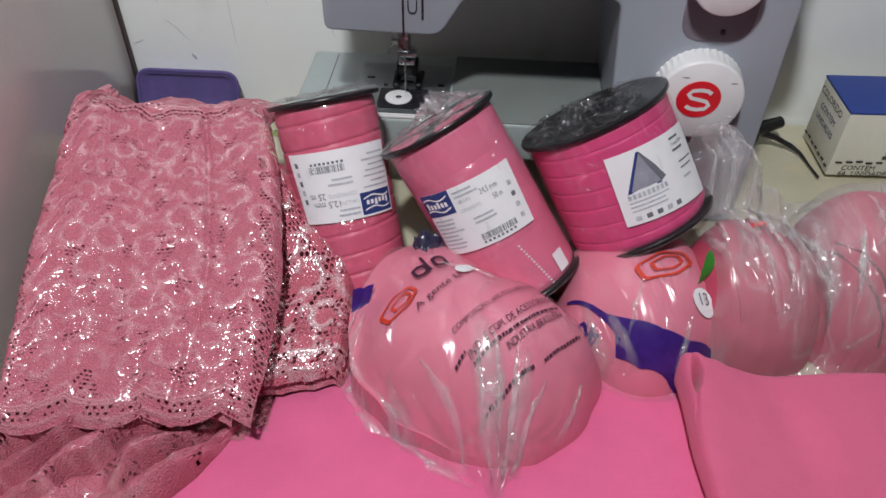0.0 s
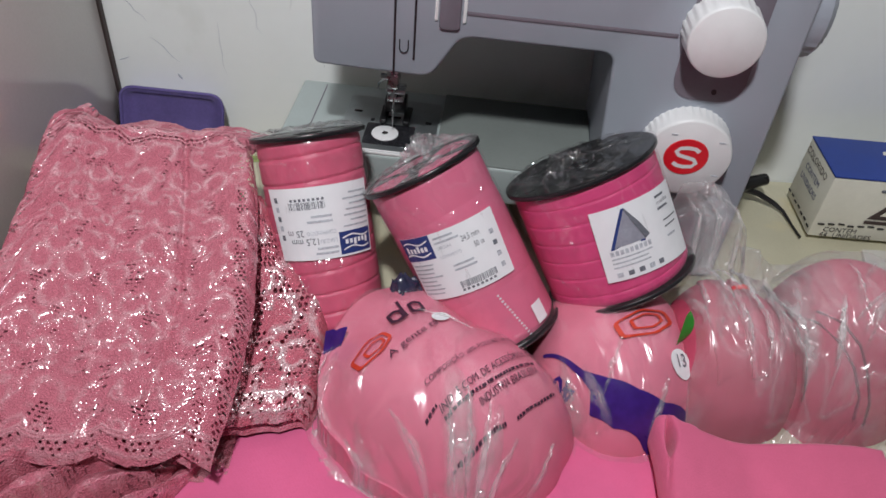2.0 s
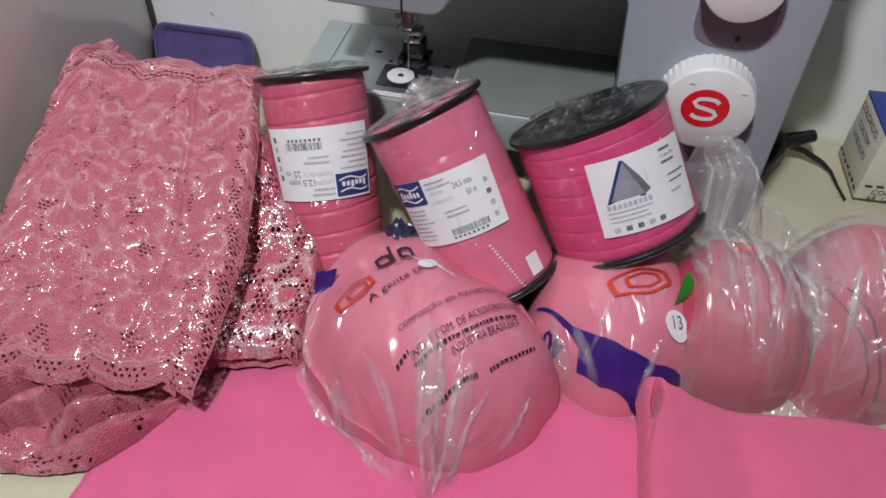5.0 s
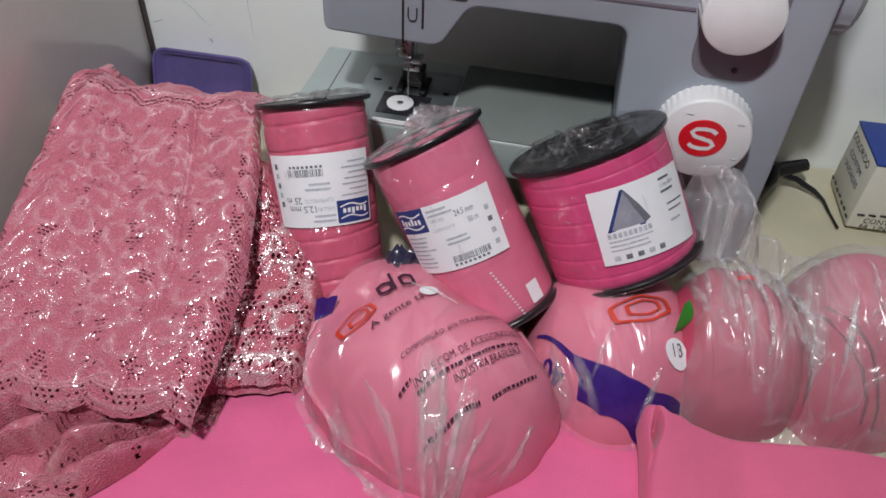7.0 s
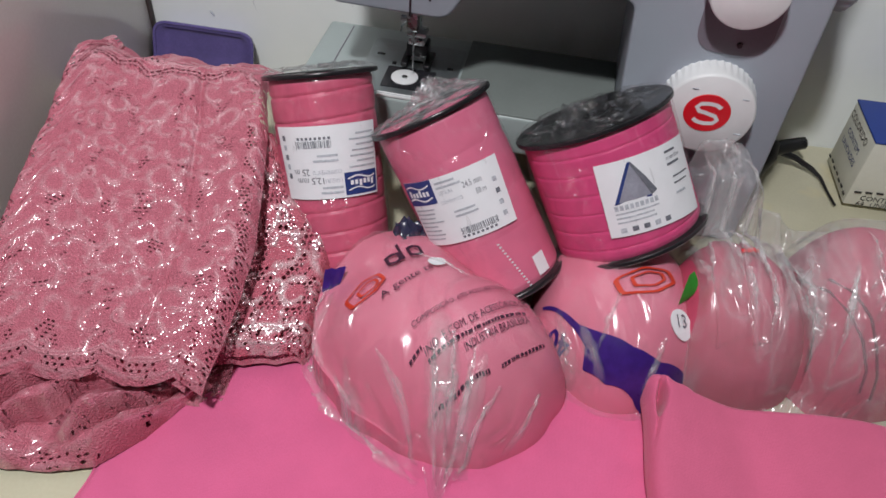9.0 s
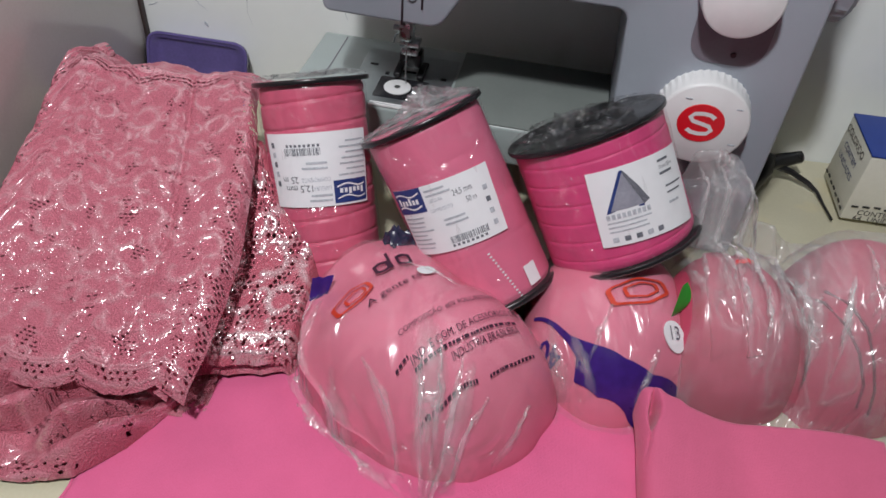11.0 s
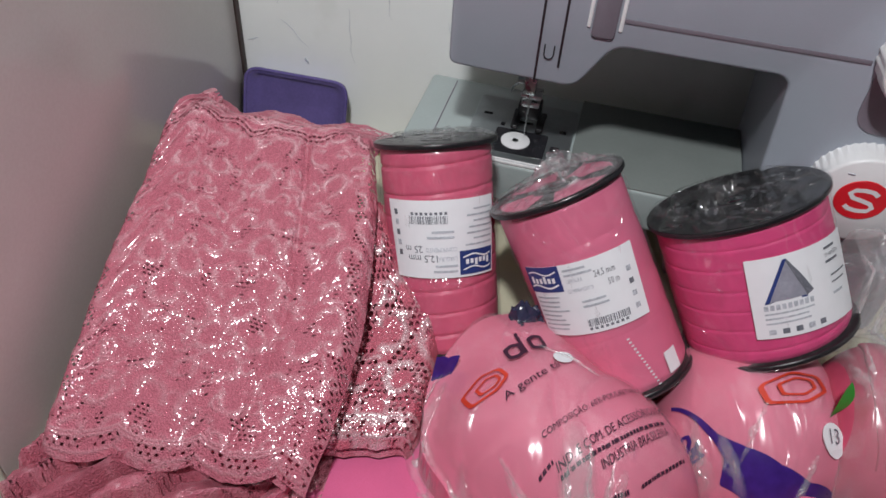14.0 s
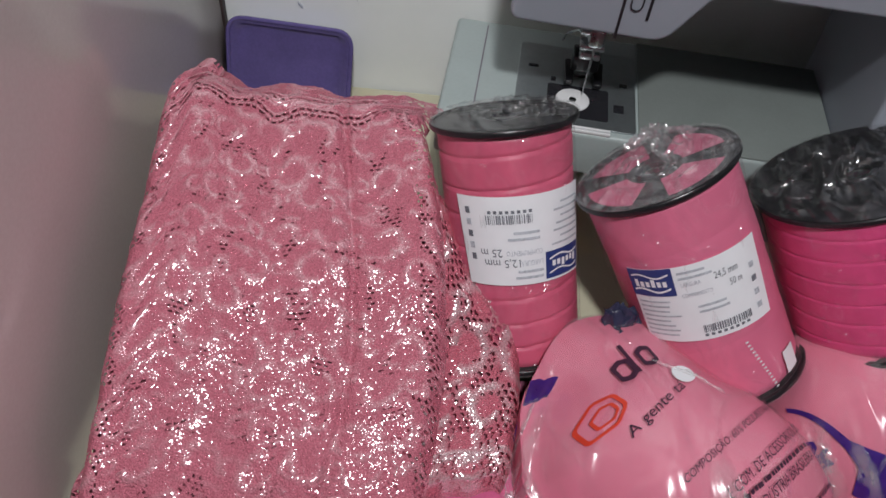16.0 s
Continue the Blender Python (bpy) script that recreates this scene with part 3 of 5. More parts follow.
part("foot_block", box(-0.036, -0.020, 0.046, 0.058, 0.086, 0.097, 0.0012), M_BLACK, foot, local=True)
for x in (-0.0385, -0.0215):
    part("toe", slab(rounded([(x, 0.038), (x + 0.005, 0.038), (x + 0.0055, 0.060), (x - 0.0005, 0.060)], 0.0016), 0.0815, 0.0845, 0.0006, "xy"), M_BLACK, foot, local=True)
part("thread_lever", tube([(-0.0275, 0.040, 0.112), (-0.036, 0.048, 0.113), (-0.042, 0.056, 0.104), (-0.043, 0.058, 0.098)], 0.0007, 6), M_STEEL, foot, local=True)

# ---------------- purple tray leaning on the wall ----------------
def rrect(w, h, r, n=7):
    return rounded([(-w / 2, 0), (w / 2, 0), (w / 2, h), (-w / 2, h)], r, n)


tray = thing("plastic_tray", "glossy dark purple plastic tray leaning on the wall", "tray", Matrix.Translation((-0.2135, 0.5555, -0.0008)) @ Matrix.Rotation(radians(-16), 4, "X") @ Matrix.Rotation(radians(2), 4, "Y"))
loops = [(0.062, 0.0585, 0.008, 0.007, 0.0035), (0.072, 0.0585, 0.009, 0.0045, 0.0022), (0.0755, 0.0585, 0.010, 0.0035, 0.0), (0.080, 0.0585, 0.011, 0.001, -0.001), (0.0835, 0.0585, 0.012, 0.0, 0.001),
         (0.0835, 0.0585, 0.012, 0.0, 0.004), (0.079, 0.0585, 0.010, 0.003, 0.012), (0.076, 0.0585, 0.010, 0.0045, 0.0128)]
tv, tf = [], []
for w, h, r, lift, y in loops:
    ring = rrect(w, h - 2 * lift + 0.0, r)
    base = len(tv)
    tv += [(x, y, z + lift) for x, z in ring]
    n = len(ring)
    if base:
        tf += [(base - n + i, base - n + (i + 1) % n, base + (i + 1) % n, base + i) for i in range(n)]
tf += [tuple(range(n))[::-1], tuple(len(tv) - n + i for i in range(n))]
part("dish", (tv, tf), M_TUB, tray, local=True)
lip = [(x, -0.0004, z) for x, z in rrect(0.0835, 0.0585, 0.012)]
part("rim", tube(lip + [lip[0]], 0.0015, 8), M_TUB, tray, "rounded glossy rim", local=True)

# ---------------- card box, plug ----------------
cb = thing("card_box", "cream card box with a blue lid and printed sides", "box", Matrix.Translation((0.3785, 0.528, 0.0042)) @ Matrix.Rotation(radians(-2), 4, "Z"))
part("body", box(-0.062, 0.062, -0.0285, 0.0285, 0.0, 0.0575, 0.0012), M_CARD, cb, local=True)
part("lid", box(-0.0622, 0.0622, -0.0287, 0.0287, 0.0578, 0.0595, 0.0006), M_BLUE, cb, "blue printed lid", local=True)


def on_front(x, z):
    return (x, -0.0291, z)


def on_side(x, z):
    return (-0.0626, -x, z)


def writing(text, size, x, y, fn, material, parent, squeeze=1.0, name="lettering", local=True):
    v, f = letters(text, size)
    return part(name, ([fn(x + a * squeeze, y + b) for a, b in v], f), material, parent, smooth=False, local=local)


writing("COLORIDO", 0.0085, -0.026, 0.047, on_side, M_BROWN, cb)
writing("CONTEM", 0.0075, -0.018, 0.036, on_side, M_NAVY, cb)
writing("UNIDADES", 0.0075, -0.020, 0.026, on_side, M_NAVY, cb)
writing("CONTEM", 0.0065, -0.052, 0.006, on_front, M_BLACK, cb)
writing("UNIDADES", 0.0065, -0.0425, 0.0005, on_front, M_BLACK, cb)
writing("64", 0.0065, -0.053, 0.0005, on_front, M_BLACK, cb)
for i in range(7):
    part("dash", box(-0.0632, -0.0626, -0.026 + 0.008 * i, -0.0215 + 0.008 * i, 0.006 + 0.0008 * (i % 2), 0.0074 + 0.0008 * (i % 2), 0), M_BLACK, cb, local=True)
for i in range(14):
    part("dash", box(-0.058 + 0.008 * i, -0.053 + 0.008 * i, -0.0295, -0.0285, 0.0125 + 0.0006 * (i % 3), 0.0136 + 0.0006 * (i % 3), 0), M_BLACK, cb, local=True)
part("triangle_print", slab([(-0.022, 0.022), (0.0, 0.022), (-0.008, 0.040)], -0.0292, -0.0286), M_BROWN, cb, "brown triangle print", local=True, smooth=False)
part("print_window", slab([(-0.0135, 0.026), (-0.0065, 0.026), (-0.0085, 0.033)], -0.0296, -0.0290), M_CARD, cb, local=True, smooth=False)
part("print_bar", slab([(-0.023, 0.017), (0.003, 0.017), (0.003, 0.020), (-0.023, 0.020)], -0.0292, -0.0286), M_BROWN, cb, local=True, smooth=False)
for x, z, w in ((-0.022, 0.048, 0.026), (-0.014, 0.043, 0.020)):
    part("print_bar", slab([(x, z), (x + w, z + 0.0005), (x + w, z + 0.003), (x, z + 0.0022)], -0.0292, -0.0286), M_INK, cb, local=True, smooth=False)
for x, y in ((-0.012, 0.008), (0.000, -0.012), (0.03, 0.006)):
    part("lid_print", slab(rounded([(x, y), (x + 0.007, y - 0.002), (x + 0.009, y + 0.003), (x + 0.002, y + 0.005)], 0.001), 0.0590, 0.0598, 0, "xy"), M_CARD, cb, "pale lid print", local=True, smooth=False)

plug = thing("power_plug", "black power plug and cable beside the machine", "plug", Matrix.Translation((0.262, 0.545, 0.0)))
part("plug_body", tube([(0.247, 0.520, 0.004), (0.249, 0.524, 0.012), (0.254, 0.532, 0.022), (0.259, 0.540, 0.028)], [0.006, 0.009, 0.0115, 0.008], 12), M_BLACK, plug)
part("prong", tube([(0.256, 0.536, 0.020), (0.272, 0.545, 0.021), (0.290, 0.551, 0.023)], [0.0065, 0.006, 0.005], 10), M_BLACK, plug)
part("cable", tube([(0.268, 0.543, 0.018), (0.285, 0.545, 0.012), (0.300, 0.540, 0.006), (0.306, 0.532, 0.004), (0.308, 0.516, 0.003), (0.310, 0.500, 0.003)], [0.003, 0.0026, 0.0022, 0.0014, 0.0010, 0.0010], 8), M_BLACK, plug, "thin black cable")

# ---------------- ribbon spools ----------------
SPOOLS = {}


def spool(name, top, axis, rf, rb, length, tape, label, bands, lip, windows=0):
    a = Vector(axis).normalized()
    u = Vector((a.z, 0, -a.x)).normalized()
    v = a.cross(u)
    base = Vector(top) - a * length
    m = Matrix(((u.x, v.x, a.x, base.x), (u.y, v.y, a.y, base.y), (u.z, v.z, a.z, base.z), (0, 0, 0, 1)))
    ob = thing(name, label, "ribbon spool", m, group="ribbon spools in a row")
    t = 0.0028
    for z, nm in ((0.0, "bottom_flange"), (length - t, "top_flange")):
        part(nm, lathe([(0.006, z + t * 0.5), (0.006, z + t), (0.009, z + t), (0.0095, z + t * 0.7), (rf * 0.6, z + t * 0.7), (rf * 0.93, z + t * 0.75), (rf * 0.95, z + t), (rf * 0.99, z + t), (rf, z + t * 0.8), (rf, z + t * 0.2),
                        (rf * 0.99, z), (rf * 0.5, z), (0.006, z), (0.006, z + t * 0.5)], 72), M_BLACK, ob, "black plastic flange", local=True)
    if windows:
        # pink tape ends showing through the openings of the spoked flange
        for w in range(windows):
            a0, a1 = 2 * math.pi * (w + 0.12) / windows, 2 * math.pi * (w + 0.80) / windows
            part("opening", grid(lambda i, j: (rf * (0.34 + 0.5 * j) * math.sin(a0 + (a1 - a0) * i / 14), -rf * (0.34 + 0.5 * j) * math.cos(a0 + (a1 - a0) * i / 14), length - 0.0006), range(15), [0, 0.25, 0.5, 0.75, 1.0]), tape, ob, "tape end seen through the flange", local=True)
    n, k = 72, 150

    def fn(i, j):
        th, h = 2 * math.pi * i / n, t + (length - 2 * t) * j / (k - 1)
        s = ((h / length) * bands + 0.15 * math.sin(th + bands) + 0.35 * nz(h * 40, bands)) % 1.0
        r = rb - lip * (1 - min(1, s / 0.16)) ** 2 - lip * 0.6 * max(0, (s - 0.9) / 0.1) + 0.0004 * nz(math.cos(th) * 2, math.sin(th) * 2, h * 60)
        e = min(h - t, length - t - h)
        r -= 0.0014 * max(0, 1 - e / 0.004) ** 2
        return (r * math.sin(th), -r * math.cos(th), h)
    part("tape", grid(fn, range(n), range(k), True), tape, ob, "wound tape", local=True)
    SPOOLS[name] = (ob, rb, rf, length)
    return ob


def wrap_film(ob, rb, rf, length, seed, top_h=0.012, knot=(0.25, 0.35), lid_film=None):
    """Cling film: a loose skin round the tape and a crumpled knot on the upper flange."""
    n, k = 90, 40

    def side(i, j):
        th, h = 2 * math.pi * i / n, length * j / (k - 1)
        r = rb + 0.0014 + 0.0009 * nz(math.cos(th) * 6 + seed, math.sin(th) * 6, h * 45)
        if j in (0, k - 1):
            r = rf + 0.0006
        return (r * math.sin(th), -r * math.cos(th), h)
    part("wrap", grid(side, range(n), range(k), True), M_WRAP, ob, "clear cling film", local=True)

    def lid(i, j):
        th, f = 2 * math.pi * i / n, j / 26
        x, y = math.sin(th) * f, -math.cos(th) * f
        px, py = x - knot[0], y - knot[1]
        crest = (1 - min(1, 2.0 * abs(nz(x * 3.2 + seed, y * 3.2, 1)))) ** 2
        fine = (1 - min(1, 2.0 * abs(nz(x * 8 + seed, y * 8, 5)))) ** 2
        h = top_h * math.exp(-(px * px + py * py) / 0.16) * (0.35 + 0.8 * crest) + (0.0030 * crest + 0.0010 * fine) * (1 - f ** 8) + 0.0010
        out = 1.005 + 0.05 * f ** 6 * max(0, nz(math.cos(th) * 2 + seed, math.sin(th) * 2, 4))
        return (x * rf * out, y * rf * out, length + h)
    part("wrap_top", grid(lid, range(n), range(27), True), lid_film or M_TOPFILM, ob, "crumpled film over the flange", local=True)


def label_patch(ob, rb, c, material, name, off=0.0018, nu=22, nv=10):
    """A curved paper label: c = corners (angle, height) as upper left, upper right, lower right, lower left. Returns its frame."""
    def fn(u, v, lift=0.0):
        a = (c[0][0] * (1 - u) + c[1][0] * u) * v + (c[3][0] * (1 - u) + c[2][0] * u) * (1 - v)
        h = (c[0][1] * (1 - u) + c[1][1] * u) * v + (c[3][1] * (1 - u) + c[2][1] * u) * (1 - v)
        r = rb + off + lift
        return (r * math.sin(radians(a)), -r * math.cos(radians(a)), h)
    lab = part(name, grid(fn, [i / nu for i in range(nu + 1)], [j / nv for j in range(nv + 1)]), material, ob, "white printed paper label", local=True)
    return lab, fn


def print_on(lab, fn, flat, material, name, lift=0.0003, flip=False):
    g = (lambda u, v: fn(1 - u, 1 - v, lift)) if flip else (lambda u, v: fn(u, v, lift))
    return part(name, bend(flat, g), material, lab, smooth=False, local=True)


def maker_block(lab, fn, x0, y0, w, h, flip=False):
    print_on(lab, fn, join(*[bar(x0, y0 + h * j / 4, w, h / 4, 6) for j in range(4)]), M_NAVY, "maker_block", 0.0003, flip)
    wave = [(x0 + w * (0.08 + 0.84 * i / 10), y0 + h * (0.20 + 0.07 * math.sin(i * 0.7))) for i in range(11)]
    for k, hh in ((0.0, 0.07), (0.52, 0.06)):
        v = [(x, y + h * k) for x, y in wave] + [(x, y + h * (k + hh)) for x, y in wave]
        print_on(lab, fn, (v, [(i, i + 1, 12 + i, 11 + i) for i in range(10)]), M_PAPER, "maker_wave", 0.0006, flip)
    for i in range(6):
        print_on(lab, fn, bar(x0 + w * (0.14 + 0.125 * i), y0 + h * 0.36, w * 0.085, h * (0.20 if i % 3 else 0.28), 2), M_PAPER, "maker_bar", 0.0006, flip)


def rows_of_bars(lab, fn, x, y, w, n, step, h, material, rnd, flip=False):
    for i in range(n):
        print_on(lab, fn, bar(x, y - i * step, w * rnd.uniform(0.6, 1.0), h, 8), material, "print_line", 0.0003, flip)


def barcode(lab, fn, x, y, w, h, rnd, flip=False):
    p = 0.0
    while p < 1:
        q = rnd.choice((0.012, 0.02, 0.03))
        print_on(lab, fn, bar(x + w * p, y, w * q, h, 1), M_INK, "barcode_bar", 0.0003, flip)
        p += q + rnd.choice((0.012, 0.02, 0.03))
    for i in range(8):
        print_on(lab, fn, bar(x + w * i / 8, y - h * 0.5, w * 0.07, h * 0.35, 1), M_INK, "code_bar", 0.0003, flip)


def small_text(lab, fn, text, size, x, y, sx, material, flip=False):
    """Lettering in label units: sx squeezes the width, since the label is not square."""
    v, f = letters(text, size)
    print_on(lab, fn, ([(x + a * sx, y + b) for a, b in v], f), material, "lettering", 0.0003, flip)


rnd = random.Random(7)
s1 = spool("ribbon_spool", (-0.0748, 0.4263, 0.1192), (-0.189, 0.472, 0.861), 0.0363, 0.0326, 0.1251, M_RIBBON1, "rose satin tape wound on a black spool with a white label", 9, 0.0013)
wrap_film(s1, 0.0326, 0.0363, 0.1251, 3.0, 0.001)
l1, f1 = label_patch(s1, 0.0326, ((-41, 0.0947), (76, 0.0938), (69.5, 0.0488), (-33, 0.0503)), M_PAPER, "label")
maker_block(l1, f1, 0.02, 0.66, 0.36, 0.31, True)
small_text(l1, f1, "12,5 mm", 0.13, 0.56, 0.70, 0.62, M_INK, True)
small_text(l1, f1, "25 m", 0.13, 0.70, 0.58, 0.62, M_INK, True)
small_text(l1, f1, "LARGURA", 0.085, 0.40, 0.72, 0.45, M_INKPALE, True)
small_text(l1, f1, "COMPRIMENTO", 0.085, 0.40, 0.60, 0.45, M_INKPALE, True)
rows_of_bars(l1, f1, 0.40, 0.90, 0.30, 2, 0.07, 0.03, M_INKPALE, rnd, True)
rows_of_bars(l1, f1, 0.03, 0.58, 0.34, 7, 0.075, 0.022, M_INKPALE, rnd, True)
rows_of_bars(l1, f1, 0.42, 0.46, 0.3, 2, 0.07, 0.03, M_INKPALE, rnd, True)
barcode(l1, f1, 0.47, 0.20, 0.32, 0.10, rnd, True)
for i in range(5):
    print_on(l1, f1, bar(0.905, 0.12 + 0.13 * i, 0.035, 0.07, 2), M_INKPALE if i % 2 else M_INK, "care_mark", 0.0003, True)

s2 = spool("ribbon_spool", (-0.0024, 0.4039, 0.1158), (-0.507, 0.356, 0.785), 0.0393, 0.0358, 0.1222, M_RIBBON2, "pink tape on a black spool in crumpled film", 4, 0.0003, 4)
wrap_film(s2, 0.0358, 0.0393, 0.1222, 11.0, 0.012, (0.05, 0.25), M_GATHER)
l2, f2 = label_patch(s2, 0.0358, ((-38, 0.0906), (61, 0.0860), (54, 0.0448), (-42, 0.0484)), M_PAPER, "label")
maker_block(l2, f2, 0.0, 0.64, 0.33, 0.36)
small_text(l2, f2, "24,5 mm", 0.125, 0.60, 0.74, 0.42, M_INK)
small_text(l2, f2, "50 m", 0.12, 0.70, 0.59, 0.42, M_INK)
small_text(l2, f2, "LARGURA", 0.075, 0.37, 0.74, 0.40, M_INKPALE)
small_text(l2, f2, "COMPRIMENTO", 0.075, 0.36, 0.60, 0.40, M_INKPALE)
rows_of_bars(l2, f2, 0.36, 0.90, 0.24, 2, 0.07, 0.03, M_INKPALE, rnd)
rows_of_bars(l2, f2, 0.03, 0.55, 0.32, 8, 0.066, 0.022, M_INKPALE, rnd)
rows_of_bars(l2, f2, 0.45, 0.44, 0.26, 2, 0.07, 0.03, M_INKPALE, rnd)
barcode(l2, f2, 0.45, 0.10, 0.36, 0.10, rnd)
for i in range(4):
    print_on(l2, f2, bar(0.88, 0.14 + 0.17 * i, 0.045, 0.07, 2), M_INK if i == 2 else M_INKPALE, "care_mark")
for i in range(15):
    part("stitch", bend(bar(0, 0, 1, 1, 1), lambda u, v, i=i: (0.0366 * math.sin(radians(26 + 0.9 * i + 2.6 * u)), -0.0366 * math.cos(radians(26 + 0.9 * i + 2.6 * u)), 0.036 - 0.0023 * i + 0.0010 * v)), M_PAPER, s2, "pale stitch", local=True)
tg, _ = label_patch(s2, 0.0358, ((52, 0.0195), (66, 0.0195), (66, 0.0065), (52, 0.0065)), M_PAPER, "tape_tag", nu=4, nv=3)

s3 = spool("ribbon_spool", (0.0962, 0.4138, 0.1180), (-0.446, 0.356, 0.821), 0.0489, 0.0455, 0.0819, M_RIBBON3, "hot pink tape on a wide black spool in film", 7, 0.0006)
wrap_film(s3, 0.0455, 0.0489, 0.0819, 23.0, 0.007, (-0.35, 0.0))
l3, f3 = label_patch(s3, 0.0455, ((-1, 0.0635), (78, 0.0583), (73, 0.0124), (-4, 0.0186)), M_PAPER, "label")
# triangle emblem: pale face and dark side
print_on(l3, f3, ([(0.14, 0.46), (0.44, 0.46), (0.30, 0.92), (0.29, 0.46), (0.22, 0.69), (0.37, 0.69)], [(0, 3, 4), (3, 1, 5), (3, 5, 4), (4, 5, 2)]), M_EMBLEM, "emblem")
print_on(l3, f3, ([(0.44, 0.46), (0.50, 0.50), (0.31, 0.95), (0.30, 0.92), (0.37, 0.69), (0.42, 0.71)], [(0, 1, 5, 4), (4, 5, 2, 3)]), M_INK, "emblem_side", 0.0005)
print_on(l3, f3, ([(0.10, 0.44), (0.44, 0.44), (0.44, 0.46), (0.14, 0.46), (0.28, 0.95), (0.31, 0.95), (0.30, 0.92)], [(0, 1, 2, 3), (0, 3, 6, 4), (4, 6, 5)]), M_NAVY, "emblem_edge", 0.0006)
for i in range(9):
    print_on(l3, f3, bar(0.09 + 0.046 * i, 0.355, 0.032, 0.065, 1), M_INKPALE, "maker_bar")
rows_of_bars(l3, f3, 0.09, 0.30, 0.5, 3, 0.06, 0.02, M_INKPALE, rnd)
small_text(l3, f3, "11 mm 50 m", 0.075, 0.66, 0.79, 0.5, M_INK)
rows_of_bars(l3, f3, 0.66, 0.88, 0.16, 1, 0.07, 0.03, M_INK, rnd)
rows_of_bars(l3, f3, 0.66, 0.72, 0.22, 1, 0.07, 0.03, M_INK, rnd)
rows_of_bars(l3, f3, 0.70, 0.55, 0.24, 2, 0.085, 0.02, M_INK, rnd)
rows_of_bars(l3, f3, 0.70, 0.33, 0.2, 1, 0.07, 0.03, M_INKPALE, rnd)
for i in range(5):
    print_on(l3, f3, bar(0.10 + 0.105 * i, 0.05, 0.055, 0.065, 1), M_INK if i in (1, 2, 4) else M_INKPALE, "care_mark")

# ---------------- moulded cups and their bags ----------------
def radius_of(table, th):
    """A closed outline from a few radii at angles in degrees, eased between them."""
    d = math.degrees(th) % 360
    for (a0, r0), (a1, r1) in zip(table, table[1:]):
        if a0 <= d <= a1:
            f = (d - a0) / (a1 - a0)
            return r0 + (r1 - r0) * f * f * (3 - 2 * f)
    return table[0][1]


class Dome:
    """A foam cup seen as a height over the table: centre, outline, height and steepness."""
    def __init__(self, cx, cy, table, high, p=2.5, q=0.55, peak=None):
        self.cx, self.cy, self.table, self.high, self.p, self.q, self.peak = cx, cy, table, high, p, q, peak

    def pulled(self, x, y, z):
        """The cup drawn up into a blunt point at its peak (x, y, height, slope)."""
        if not self.peak or z <= 0.004:
            return z
        a, b, top, slope = self.peak
        c = top - slope * (math.hypot(x - a, y - b, 0.010) - 0.010)
        d = max(-1.0, min(1.0, (c - z) / 0.008))
        return max(z, c) + 0.002 * (1 - abs(d)) ** 2

    def h(self, x, y):
        dx, dy = x - self.cx, y - self.cy
        rho = math.hypot(dx, dy) / radius_of(self.table, math.atan2(dy, dx))
        return self.pulled(x, y, self.high * (1 - rho ** self.p) ** self.q) if rho < 1 else 0.0

    def mesh(self, grow=1.0, a0=0.0, a1=360.0, n=96, k=34, lift=0.0, base=0.0008):
        full = a1 - a0 >= 360
        steps = [radians(a0 + (a1 - a0) * i / n) for i in range(n if full else n + 1)]

        def fn(th, s):
            rho = 1 - (1 - s) ** 2.2
            r = radius_of(self.table, th) * rho * grow
            z = self.high * grow * max(0, 1 - rho ** self.p) ** self.q
            z = self.pulled(self.cx + r * math.cos(th), self.cy + r * math.sin(th), z)
            return (self.cx + r * math.cos(th), self.cy + r * math.sin(th), max(base, z + lift * (1 if z > 0.004 else 0)))
        return grid(fn, steps, [j / k for j in range(k + 1)], full)


D1 = Dome(0.022, 0.285, [(0, 0.077), (45, 0.070), (70, 0.066), (100, 0.080), (125, 0.090), (150, 0.083), (180, 0.074), (208, 0.0605), (241, 0.0520), (265, 0.0530), (285, 0.0570), (306, 0.0625), (343, 0.0708), (360, 0.077)], 0.0735, 2.4, peak=(-0.002, 0.336, 0.0605, 0.50))
D2 = Dome(0.128, 0.350, [(0, 0.054), (90, 0.058), (180, 0.052), (225, 0.060), (270, 0.071), (315, 0.064), (360, 0.054)], 0.062)
D3 = Dome(0.192, 0.345, [(0, 0.047), (90, 0.048), (180, 0.036), (270, 0.052), (315, 0.056), (360, 0.047)], 0.070, 3.2, 0.48)
D4 = Dome(0.271, 0.352, [(0, 0.056), (90, 0.060), (180, 0.050), (225, 0.056), (270, 0.055), (315, 0.055), (360, 0.056)], 0.090, 2.5, 0.52)


def nested_rim(dome, path, grow):
    """The rim of a cup nested over another: a skin that swells towards its edge and ends in a small step."""
    pts = [Vector(p) for p in path]
    prof = [(-0.016, 0.0), (-0.011, 0.3), (-0.006, 0.7), (-0.002, 0.95), (-0.0003, 1.0), (0.0004, 0.75), (0.0006, -0.6)]

    def fn(k, u):
        s = u * (len(pts) - 1)
        i = min(len(pts) - 2, int(s))
        p = pts[i].lerp(pts[i + 1], s - i)
        d = (pts[i + 1] - pts[i]).normalized()
        n = Vector((-d.y, d.x))
        off, g = prof[k]
        q = p + n * off
        z = dome.h(q.x, q.y)
        c = Vector((dome.cx, dome.cy, 0))
        w = Vector((q.x, q.y, z)) - c
        return c + w * (1 + grow * g)
    return grid(fn, range(len(prof)), [i / 60 for i in range(61)])


GROUP = "bagged foam cups on the table"
